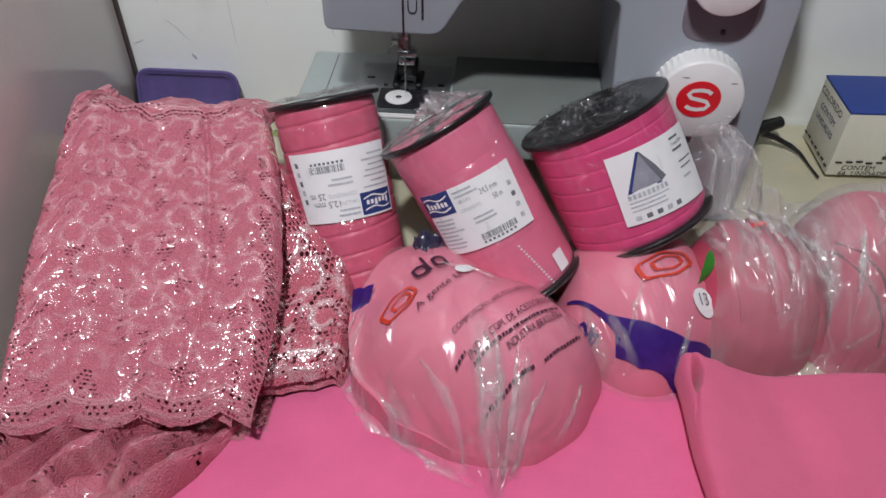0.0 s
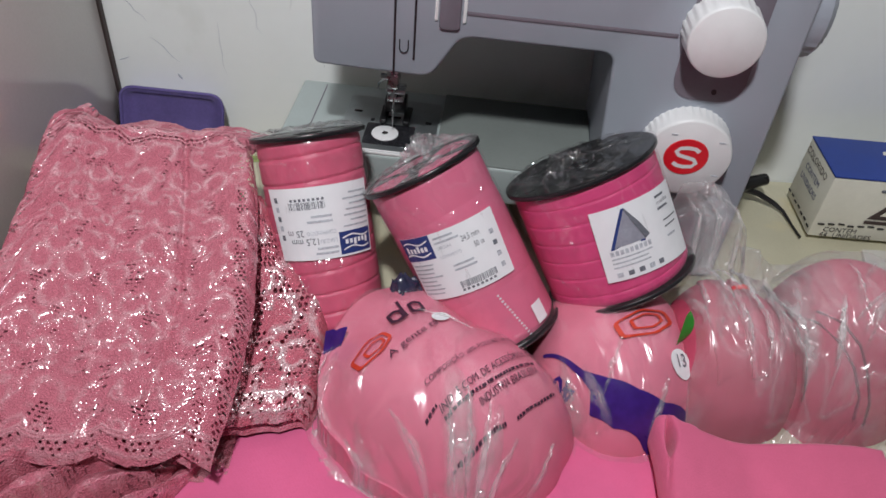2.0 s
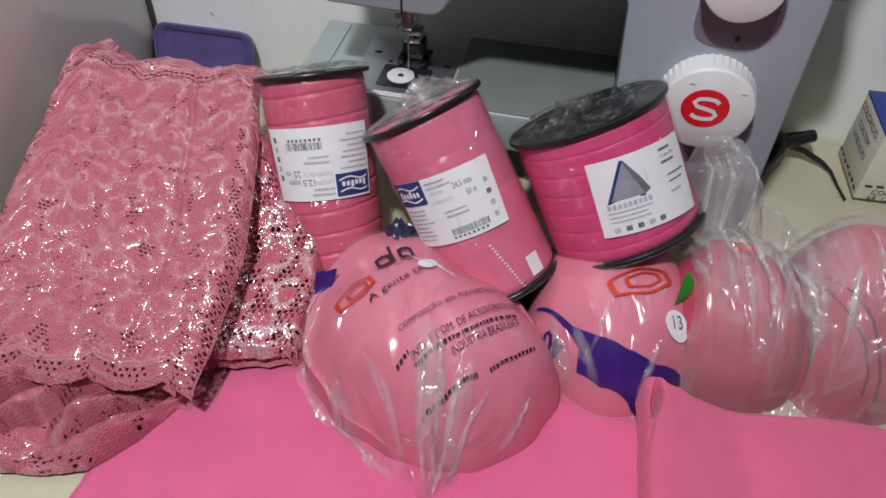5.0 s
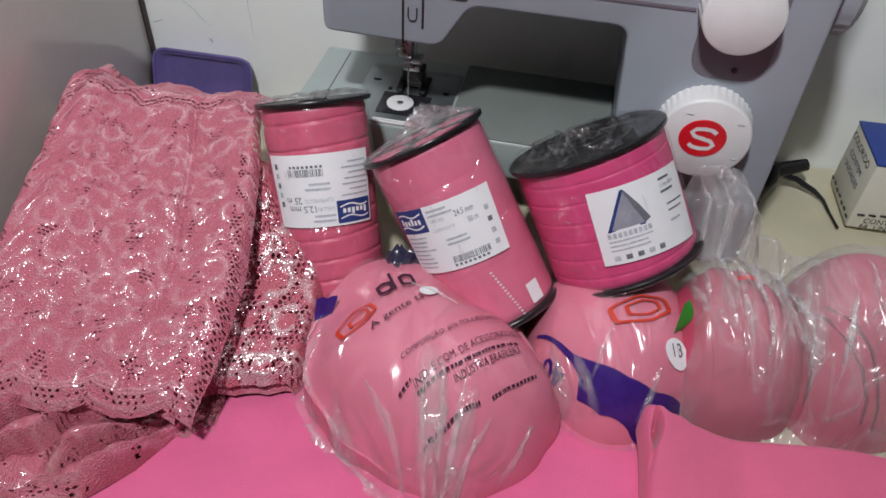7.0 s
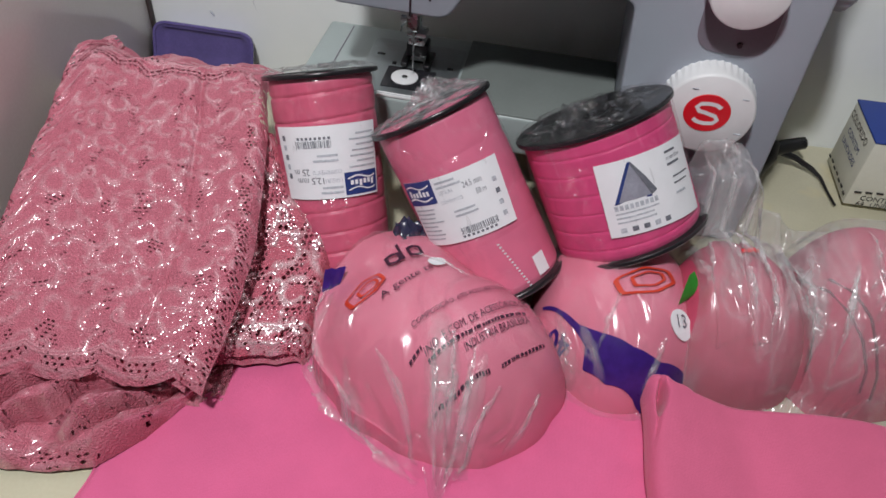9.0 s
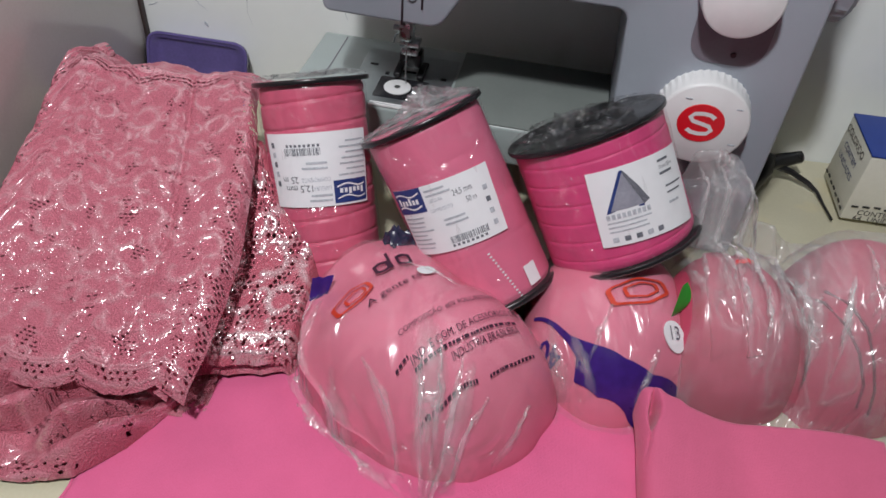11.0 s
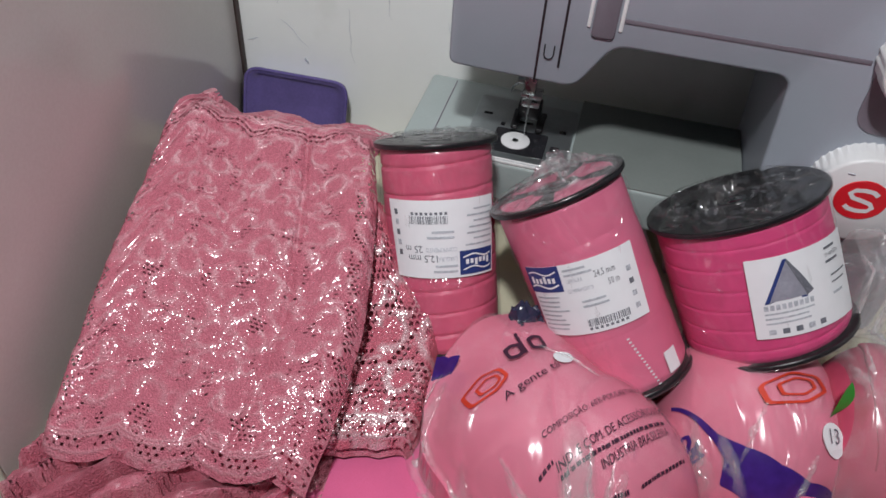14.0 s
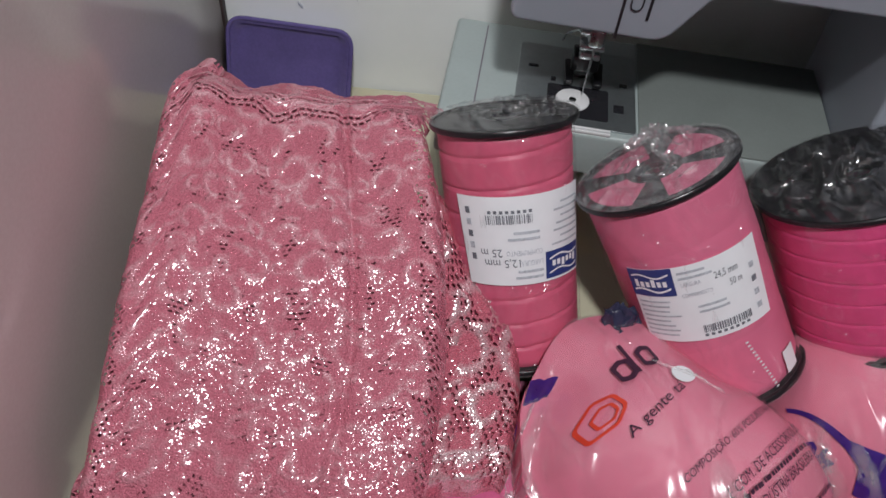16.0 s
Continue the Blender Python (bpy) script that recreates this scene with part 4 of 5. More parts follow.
cup1 = thing("foam_cup", "pale pink moulded foam cup inside a printed clear bag", "bra cup", Matrix.Translation((D1.cx, D1.cy, 0.002)), group=GROUP)
part("shell", D1.mesh(), M_FOAM, cup1)
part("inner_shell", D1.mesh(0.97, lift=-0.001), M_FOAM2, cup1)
cup2 = thing("foam_cup", "pink moulded foam cup in a bag with a purple band", "bra cup", Matrix.Translation((D2.cx, D2.cy, 0.002)), group=GROUP)
part("shell", D2.mesh(), M_FOAM, cup2)
cup3 = thing("foam_cup", "rose foam cup standing on edge in a clear bag", "bra cup", Matrix.Translation((D3.cx, D3.cy, 0.002)), group=GROUP)
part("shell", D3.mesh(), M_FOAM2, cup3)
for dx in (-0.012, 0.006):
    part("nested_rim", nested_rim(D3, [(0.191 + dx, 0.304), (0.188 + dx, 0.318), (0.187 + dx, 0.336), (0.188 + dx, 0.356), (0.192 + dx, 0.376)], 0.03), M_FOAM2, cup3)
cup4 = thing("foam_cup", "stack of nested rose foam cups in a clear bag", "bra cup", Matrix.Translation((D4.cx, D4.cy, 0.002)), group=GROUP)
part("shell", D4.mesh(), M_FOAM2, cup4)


for grow, path in ((0.034, [(0.2306, 0.3535), (0.2388, 0.3331), (0.2476, 0.3201), (0.2557, 0.3106), (0.2625, 0.3032), (0.2641, 0.2997)]),
                   (0.024, [(0.239, 0.3403), (0.2484, 0.3278), (0.257, 0.317), (0.2633, 0.3081), (0.2693, 0.3019), (0.2717, 0.2987)])):
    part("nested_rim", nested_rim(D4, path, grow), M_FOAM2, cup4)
    # dark tube along each rim: shade of the gap between cups, as colour
    seam = [Vector((D4.cx, D4.cy, 0)) + (Vector((x, y, D4.h(x, y))) - Vector((D4.cx, D4.cy, 0))) * (1.006 + grow) for x, y in path]
    part("rim_gap_shade", tube([seam[i].lerp(seam[i + 1], k / 4) for i in range(len(seam) - 1) for k in range(4)] + [seam[-1]], 0.0009, 6), M_GAPSHADE, cup4, "dark rose line painted as the shaded gap")


TIP = (0.0312, 0.2065)


def ridged(v):
    """Sharp-crested noise, 0 to 1."""
    return (1 - min(1.0, 2.2 * abs(v))) ** 2


def bag_h(x, y):
    """Upper skin of the first bag: over the cup, drawn out into a pointed corner at the front, with pleats that run to it."""
    h = D1.h(x, y)
    dx, dy = x - D1.cx, y - D1.cy
    th, rr = math.atan2(dy, dx), math.hypot(dx, dy)
    rho = rr / radius_of(D1.table, th)
    w = 0.0018 + 0.0010 * nz(math.cos(th) * 3.5, math.sin(th) * 3.5, rho * 1.5) * min(1, rho * 1.3) + 0.0003 * nz(x * 60, y * 30, 2)
    # taut tent between the cup and the corner
    d = math.degrees(th) % 360
    side = math.exp(-((d - 277) / (5.0 + 9.0 * max(0, 1.45 - rho))) ** 2)
    tent = max(0.0, 0.005 + (0.0795 - rr) * 1.16) * side if rr > 0.036 else 0.0
    # pleats fan out from the corner
    ux, uy = x - TIP[0], y - TIP[1]
    far = math.hypot(ux, uy)
    phi = math.atan2(ux, uy + 0.012)
    fan = math.exp(-(far / 0.055) ** 2) * min(1, far / 0.012)
    pleat = 0.0042 * ridged(nz(phi * 3.4 + 5.2, far * 9, 3.0)) + 0.0016 * ridged(nz(phi * 8.0, far * 16, 7.0))
    # slack film round the skirt
    slack = 0.0026 * ridged(nz(th * 3.2 + 1.0, rho * 2.2, 11.0)) * min(1, max(0, (rho - 0.55) / 0.4)) * (0.4 + 0.6 * max(0, -math.cos(th)))
    return max(h, tent, 0.0006) + w * min(1, 0.25 + h / 0.01) + pleat * fan + slack


BAG1_OUT = [(0, 0.0790), (45, 0.0712), (70, 0.0672), (100, 0.0812), (125, 0.0940), (154, 0.0945), (177, 0.0825), (208, 0.0680), (225, 0.0615), (241, 0.0585), (262, 0.0605), (269, 0.0655), (276.6, 0.0800), (284, 0.0680), (295, 0.0650), (306, 0.0655), (343, 0.0725), (360, 0.0790)]


def bag1_fn(th, s):
    rho = 1 - (1 - s) ** 1.9
    r = (radius_of(BAG1_OUT, th) + 0.0010 * nz(th * 9, 9)) * rho
    x, y = D1.cx + r * math.cos(th), D1.cy + r * math.sin(th)
    d = math.degrees(th) % 360
    loose = 0.0030 * math.exp(-((d - 277) / 10) ** 2) + 0.0060 * math.exp(-((d - 195) / 36) ** 2)
    return (x, y, max(0.0032 + loose, bag_h(x, y)))


bag1 = thing("plastic_bag", "clear printed plastic bag drawn over a foam cup", "plastic bag", Matrix.Translation((D1.cx, D1.cy, 0.002)), group="clear bags")
part("skin", grid(bag1_fn, [2 * math.pi * i / 220 for i in range(220)], [j / 80 for j in range(81)], True), M_FILM, bag1)
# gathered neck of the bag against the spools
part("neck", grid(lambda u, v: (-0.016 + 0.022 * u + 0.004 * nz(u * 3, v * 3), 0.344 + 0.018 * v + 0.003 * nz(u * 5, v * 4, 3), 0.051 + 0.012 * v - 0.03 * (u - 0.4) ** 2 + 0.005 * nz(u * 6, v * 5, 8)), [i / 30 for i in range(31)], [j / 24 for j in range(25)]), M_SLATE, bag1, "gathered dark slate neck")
part("corner_print", grid(lambda u, v: (-0.0385 - 0.0125 * u - 0.0060 * v * (1 - u) - 0.004 * v, 0.3225 - 0.0160 * v - 0.0015 * u + 0.0010 * nz(u * 3, v * 4), 0.0545 - 0.0030 * u - 0.0360 * v + 0.0015 * nz(u * 5, v * 5, 2)), [i / 8 for i in range(9)], [j / 10 for j in range(11)]), M_PURPLE, bag1, "dark purple printed corner")


def flap(parent, fn, path, widths, rise, seed, material=None, name="fold"):
    """A standing fold of doubled film along a path over a bag."""
    pts = [Vector(p) for p in path]

    def put(k, u):
        s = u * (len(pts) - 1)
        i = min(len(pts) - 2, int(s))
        p, f = pts[i].lerp(pts[i + 1], s - i), s - i
        w = widths[i] * (1 - f) + widths[i + 1] * f
        d = (pts[i + 1] - pts[i]).normalized()
        c = k / 8 * 2 - 1
        q = p + Vector((-d.y, d.x)) * c * w * 0.5
        jag = nz(u * 7 + seed, c * 2, seed)
        z = fn(q.x, q.y) + 0.0006 + rise * max(0, 1 - abs(c - 0.3)) * (0.7 + 0.8 * jag) * math.sin(math.pi * min(1, 0.12 + u * 0.85)) + 0.0012 * abs(nz(u * 22, c * 3, seed + 5))
        return (q.x + 0.0015 * jag, q.y, max(0.0015, z))
    fades = [(1 - abs(k / 8 * 2 - 1)) ** 0.8 * math.sin(math.pi * min(1, 0.04 + i / 50 * 0.94)) * (0.6 + 0.7 * abs(nz(i * 0.16 + seed, k * 0.5))) for i in range(51) for k in range(9)]
    return part(name, grid(put, range(9), [i / 50 for i in range(51)]), material or M_FOLD, parent, "whitish doubled fold", attr=fades)


def set_on(fn, p0, p1, up, flat, width, height, material, name, parent, lift=0.0009):
    """Lays a flat print of the given width over a bag: p0 to p1 is its base line, up the way its letters stand."""
    def put(a, b):
        x = p0[0] + (p1[0] - p0[0]) * a / width + up[0] * b / height
        y = p0[1] + (p1[1] - p0[1]) * a / width + up[1] * b / height
        return (x, y, fn(x, y) + lift)
    return part(name, bend(flat, put), material, parent, smooth=False)


def line_of(text, p0, p1, up, material, name="lettering", fn=bag_h, parent=bag1):
    flat = letters(text, 1.0)
    w = max(p[0] for p in flat[0])
    return set_on(fn, p0, p1, up, flat, w, 0.7, material, name, parent)


for path, wd, rise, sd in ((((0.0215, 0.278), (0.0262, 0.254), (0.0300, 0.230), (0.0312, 0.2075)), (0.010, 0.019, 0.016, 0.002), 0.0018, 1.0),
                         (((0.0480, 0.262), (0.0450, 0.245), (0.0390, 0.228), (0.0330, 0.212)), (0.003, 0.010, 0.012, 0.003), 0.0018, 4.0),
                         (((-0.0280, 0.266), (-0.0240, 0.250), (-0.0080, 0.234), (0.0200, 0.217)), (0.003, 0.009, 0.010, 0.003), 0.0016, 7.0),
                         (((-0.0440, 0.312), (-0.0530, 0.285), (-0.0420, 0.260), (-0.0150, 0.238)), (0.004, 0.009, 0.010, 0.003), 0.0016, 11.0)):
    flap(bag1, bag_h, path, wd, rise, sd)
# thin milky strips: creases in the film, with white glint lines painted in
for path, w, sd in ((((-0.046, 0.318), (-0.058, 0.292), (-0.048, 0.264)), 0.004, 51.0), (((-0.034, 0.262), (-0.022, 0.246), (-0.002, 0.233)), 0.004, 54.0), (((0.030, 0.268), (0.0325, 0.246), (0.0325, 0.222)), 0.006, 57.0),
                    (((0.020, 0.262), (0.024, 0.240), (0.029, 0.214)), 0.005, 61.0), (((0.042, 0.262), (0.040, 0.240), (0.0345, 0.216)), 0.006, 64.0), (((0.080, 0.262), (0.074, 0.248), (0.064, 0.238)), 0.003, 67.0), (((0.000, 0.330), (0.018, 0.322), (0.034, 0.312)), 0.003, 71.0),
                    (((-0.010, 0.262), (0.004, 0.246), (0.019, 0.226)), 0.005, 74.0), (((0.058, 0.252), (0.049, 0.238), (0.039, 0.222)), 0.004, 77.0)):
    flap(bag1, bag_h, path, (0.001, w, 0.001), 0.0018, sd, M_CREASE_GLINT, "crease")
line_of("A gente tá", (-0.0112, 0.2869), (0.0140, 0.3128), (-0.0026, 0.0042), M_DARKTXT)
line_of("COMPOSIÇÃO: 60% POLIURETANO", (0.0082, 0.2679), (0.0565, 0.3130), (-0.0014, 0.0030), M_DARKTXT)
line_of("IND. E COM. DE ACESSÓRIOS DO", (0.0173, 0.2549), (0.0700, 0.3060), (-0.0022, 0.0036), M_DARKTXT)
line_of("INDÚSTRIA BRASILEIRA", (0.0374, 0.2594), (0.0706, 0.2905), (-0.0020, 0.0036), M_DARKTXT)


def bars_on(p0, p1, up, n, seed, material=M_DARKTXT, fn=bag_h, parent=bag1):
    r = random.Random(seed)
    flats, x = [], 0.0
    for i in range(n):
        w = r.uniform(0.5, 1.5)
        flats.append(bar(x, 0.1 * r.random(), w * 0.72, 0.62, 3))
        x += w
    set_on(fn, p0, p1, up, join(*flats), x, 1.0, material, "print_bar", parent)


bars_on((0.0195, 0.2525), (0.0690, 0.2960), (-0.0015, 0.0024), 24, 1)
bars_on((0.0252, 0.2352), (0.0518, 0.2550), (-0.0015, 0.0024), 16, 2)
bars_on((0.0573, 0.2586), (0.0805, 0.2830), (-0.0012, 0.0020), 13, 3)
bars_on((0.0100, 0.2520), (0.0150, 0.2585), (-0.0016, 0.0024), 4, 5)


def loop_print(cx, cy, e1, e2, material, name, parent, fn, wide=0.16, sides=((-1, -0.6), (0.2, -1), (1, -0.5), (1, 0.5), (0.2, 1), (-1, 0.6)), scale=1.0):
    """An outlined loop print: a rounded ring laid over the bag."""
    ring = rounded([(a * scale, b * scale) for a, b in sides], 0.22 * scale, 4)
    n = len(ring)
    v = []
    for k in (1.0, 1.0 - wide / scale):
        for a, b in ring:
            x, y = cx + e1[0] * a * k + e2[0] * b * k, cy + e1[1] * a * k + e2[1] * b * k
            v.append((x, y, fn(x, y) + 0.0009))
    part(name, (v, [(i, (i + 1) % n, n + (i + 1) % n, n + i) for i in range(n)]), material, parent, smooth=False)


loop_print(-0.0225, 0.2985, (0.0085, 0.0085), (-0.0052, 0.0062), M_RED, "loop_print", bag1, bag_h, 0.17)
loop_print(-0.0210, 0.2990, (0.0085, 0.0085), (-0.0052, 0.0062), M_RED, "loop_print", bag1, bag_h, 0.13, scale=0.55)
# dark rounded marks of the maker's print near the neck
for cx, cy, r in ((-0.0105, 0.3225, 0.0050), (0.0006, 0.3318, 0.0048)):
    loop_print(cx, cy, (r * 0.8, r * 0.6), (-r * 0.6, r * 1.2), M_DARKTXT, "round_print", bag1, bag_h, 0.42, ((-1, -0.7), (0, -1), (1, -0.7), (1, 0.7), (0, 1), (-1, 0.7)))
set_on(bag_h, (-0.0046, 0.3205), (-0.0122, 0.3372), (0.0015, 0.0009), bar(0, 0, 1, 1, 6), 1, 1, M_DARKTXT, "stroke_print", bag1)
dots = [(math.cos(a * math.pi / 12), math.sin(a * math.pi / 12)) for a in range(24)]
set_on(bag_h, (0.0150, 0.3215), (0.0190, 0.3240), (-0.003, 0.006), ([(a * 1.2, b * 0.8) for a, b in dots], [tuple(range(24))]), 1, 1, M_PAPER, "round_sticker", bag1)


def bag2_h(x, y):
    return max(D2.h(x, y), 0.003) + 0.0020 + 0.0009 * nz(x * 45, y * 35, 6) + 0.0003 * nz(x * 110, y * 80, 1)


BAG2_OUT = [(0, 0.056), (90, 0.060), (180, 0.055), (225, 0.066), (270, 0.076), (315, 0.069), (360, 0.056)]


def bag2_fn(th, s):
    rho = 1 - (1 - s) ** 1.9
    r = (radius_of(BAG2_OUT, th) + 0.002 * nz(th * 5, 4)) * rho
    x, y = D2.cx + r * math.cos(th), D2.cy + r * math.sin(th)
    return (x, y, bag2_h(x, y))


bag2 = thing("plastic_bag", "clear plastic bag with purple and red print over a cup", "plastic bag", Matrix.Translation((D2.cx, D2.cy, 0.002)), group="clear bags")
part("skin", grid(bag2_fn, [2 * math.pi * i / 150 for i in range(150)], [j / 54 for j in range(55)], True), M_FILM, bag2)
UP_EDGE = [(0.0810, 0.3320), (0.0905, 0.3209), (0.1009, 0.3102), (0.1070, 0.3062), (0.1134, 0.3027), (0.1308, 0.2964), (0.1485, 0.2957), (0.1664, 0.3018)]
LO_EDGE = [(0.0812, 0.3298), (0.0904, 0.3185), (0.0998, 0.3078), (0.1052, 0.3000), (0.1058, 0.2920), (0.1189, 0.2844), (0.1473, 0.2800), (0.1690, 0.3000)]


def band(u, v):
    k = min(len(UP_EDGE) - 2, int(u * (len(UP_EDGE) - 1)))
    f = u * (len(UP_EDGE) - 1) - k
    a, b = Vector(UP_EDGE[k]).lerp(Vector(UP_EDGE[k + 1]), f), Vector(LO_EDGE[k]).lerp(Vector(LO_EDGE[k + 1]), f)
    p = a.lerp(b, v)
    return (p.x, p.y, bag2_h(p.x, p.y) + 0.0008)


for path, wd, rise, sd in ((((0.100, 0.312), (0.108, 0.298), (0.118, 0.284)), (0.003, 0.006, 0.003), 0.003, 3.0), (((0.150, 0.306), (0.146, 0.294), (0.140, 0.284)), (0.002, 0.005, 0.002), 0.0025, 8.0),
                         (((0.122, 0.322), (0.116, 0.308), (0.112, 0.296)), (0.002, 0.004, 0.002), 0.002, 12.0), (((0.088, 0.322), (0.096, 0.300), (0.104, 0.290)), (0.003, 0.008, 0.004), 0.004, 16.0)):
    flap(bag2, bag2_h, path, wd, rise, sd)
part("purple_band", grid(band, [i / 60 for i in range(61)], [j / 16 for j in range(17)]), M_PURPLE, bag2, "purple printed band")
loop_print(0.1365, 0.3335, (0.0175, 0.0085), (-0.0040, 0.0080), M_RED, "loop_print", bag2, bag2_h, 0.15)
loop_print(0.1380, 0.3345, (0.0175, 0.0085), (-0.0040, 0.0080), M_RED, "loop_print", bag2, bag2_h, 0.12, scale=0.58)
sticker = set_on(bag2_h, (0.1592, 0.3160), (0.1662, 0.3185), (-0.0026, 0.0062), (dots, [tuple(range(24))]), 1, 1, M_PAPER, "round_sticker", bag2)
line_of("13", (0.1560, 0.3128), (0.1632, 0.3155), (-0.0022, 0.0055), M_INK, "lettering", lambda x, y: bag2_h(x, y) + 0.0006, bag2)
for k in range(3):
    line_of("40", (0.0972 + 0.0003 * k, 0.3062), (0.0858 + 0.0003 * k, 0.3158), (-0.0014, -0.0070), M_PURPLE, "lettering", lambda x, y: bag2_h(x, y) + 0.0005, bag2)


def near(dome, x, y, k=0.93):
    """The dome a little enlarged, so that film over it stays clear of it."""
    return dome.h(dome.cx + (x - dome.cx) * k, dome.cy + (y - dome.cy) * k)


def bag3_h(x, y):
    a, b = near(D3, x, y), near(D4, x, y)
    tail = 0.094 * math.exp(-((x - 0.184) / 0.034) ** 4) * min(1, max(0, (y - 0.36) / 0.03)) * (1 if y < 0.43 else max(0, 1 - (y - 0.43) / 0.006))
    bridge = 0.050 * math.exp(-((x - 0.228) / 0.020) ** 2) * math.exp(-((y - 0.35) / 0.040) ** 2)
    puff = 0.064 * math.exp(-((y - 0.398) / 0.028) ** 2) * min(1, max(0, (0.335 - x) / 0.07)) * (0.8 + 0.5 * nz(x * 30, y * 30, 9))
    lobe = 0.022 * math.exp(-((x - 0.340) / 0.018) ** 2) * math.exp(-((y - 0.325) / 0.026) ** 2)
    h = max(a, b, tail, bridge, puff, lobe, 0.002)
    # drawn-out folds from front to back, sharpest over the standing cup
    k = 1.0 if x < 0.232 else 0.45
    lean = x + 0.10 * (y - 0.35)
    folds = 0.0024 * k * ridged(nz(lean * 62, y * 7, 3)) + 0.0014 * k * ridged(nz(lean * 130 + 4, y * 12, 8)) + 0.0012 * ridged(nz(x * 40 - y * 30, y * 24, 5))
    return h + 0.0040 + folds


def bag3_fn(u, v):
    x = 0.162 + 0.200 * u
    top = 0.428 + 0.010 * math.exp(-((x - 0.186) / 0.02) ** 2) + 0.006 * nz(x * 40, 2) - 0.05 * max(0, u - 0.8)
    y0 = 0.281 + 0.003 * math.cos(u * 9)
    y = y0 + (top - y0) * v
    h = bag3_h(x, y)
    edge = min(1, u / 0.04, (1 - u) / 0.06, (v + 0.01) / 0.03, (1 - v + 0.02) / 0.06)
    return (x, y, max(0.003, h * max(0.05, edge) ** 0.5))


bag3 = thing("plastic_bag", "milky clear plastic bag crumpled over two foam cups", "plastic bag", Matrix.Translation((0.25, 0.35, 0.002)), group="clear bags")
part("skin", grid(bag3_fn, [i / 260 for i in range(261)], [j / 110 for j in range(111)]), M_FILMG, bag3)
for path, wd, rise, sd in ((((0.176, 0.318), (0.184, 0.350), (0.180, 0.385), (0.176, 0.412)), (0.004, 0.010, 0.014, 0.010), 0.0060, 2.0),
                         (((0.206, 0.304), (0.216, 0.330), (0.218, 0.360), (0.208, 0.392)), (0.004, 0.010, 0.012, 0.006), 0.0060, 5.0),
                         (((0.232, 0.306), (0.229, 0.335), (0.232, 0.365), (0.234, 0.395)), (0.006, 0.014, 0.014, 0.008), 0.0050, 9.0),
                         (((0.300, 0.306), (0.298, 0.325), (0.290, 0.345)), (0.003, 0.007, 0.002), 0.0040, 13.0),
                         (((0.330, 0.312), (0.338, 0.335), (0.336, 0.365)), (0.006, 0.012, 0.006), 0.0060, 17.0),
                         (((0.256, 0.310), (0.268, 0.330), (0.290, 0.352)), (0.002, 0.005, 0.002), 0.0030, 21.0),
                         (((0.190, 0.395), (0.186, 0.412), (0.178, 0.428)), (0.014, 0.018, 0.010), 0.0120, 25.0)):
    flap(bag3, bag3_h, path, wd, rise, sd)
# many small creases of the crumpled skin, most of them drawn from front to back
CR = random.Random(31)
for i in range(40):
    x, y, ln, tilt = CR.uniform(0.168, 0.245), CR.uniform(0.300, 0.385), CR.uniform(0.016, 0.048), CR.gauss(-0.05, 0.18)
    if i % 5 == 0:
        x, y, tilt = CR.uniform(0.245, 0.345), CR.uniform(0.305, 0.360), CR.gauss(0.9, 0.5)
    w = CR.uniform(0.003, 0.009)
    pts = [(x + math.sin(tilt) * ln * k + CR.uniform(-0.001, 0.001), y + math.cos(tilt) * ln * k) for k in (0, 0.35, 0.7, 1)]
    flap(bag3, bag3_h, pts, (0.001, w, w * 0.8, 0.001), CR.uniform(0.0015, 0.0035), 40.0 + i * 3, M_CREASE_GLINT if i % 2 else M_FOLD, name="crease")
part("red_tab", grid(lambda u, v: (0.1905 + 0.010 * u, 0.3515 + 0.0035 * v + 0.001 * u, bag3_h(0.1905 + 0.010 * u, 0.3515 + 0.0035 * v) + 0.001), [i / 5 for i in range(6)], [0, 0.5, 1]), M_SRED, bag3, "small red printed tab")
part("green_leaf", grid(lambda u, v: (0.1570 + 0.0085 * math.sin(math.pi * (0.12 + 0.75 * v)) * u + 0.001 * v, 0.326 + 0.004 * u + 0.004 * v, 0.050 + 0.024 * v), [i / 4 for i in range(5)], [j / 8 for j in range(9)]), M_GREEN, bag3, "green printed corner")

# ---------------- pink knit cloth ----------------
def cloth_fn(u, v):
    x0 = -0.158 + 0.0018 * math.sin(v * 40) + 0.0012 * nz(v * 30, 1) + 0.014 * (1 - v) * 0.6
    x = x0 + (0.160 - x0) * u
    y = 0.05 + 0.30 * v
    e = min(u / 0.012, (1 - v) / 0.02, v / 0.02, 1)
    return (x, y, 0.0006 + (0.0022 + 0.0012 * nz(x * 14, y * 14) + 0.0006 * nz(x * 40, y * 40, 2)) * max(0, min(1, e)) ** 0.5 + 0.0008 * min(1, e))


cloth = thing("fabric", "smooth pink knit fabric spread over the table", "fabric", Matrix.Translation((0, 0.2, 0.001)))
part("raw_edge", tube([Vector(cloth_fn(0.0, v / 60)) + Vector((0.0004, 0, 0.0006)) for v in range(61)], [0.0009 + 0.0004 * nz(v * 0.9, 3) for v in range(61)], 6), M_CLOTH, cloth, "slightly curled cut edge")
part("sheet", grid(cloth_fn, [i / 180 for i in range(181)], [j / 150 for j in range(151)]), M_CLOTH, cloth)


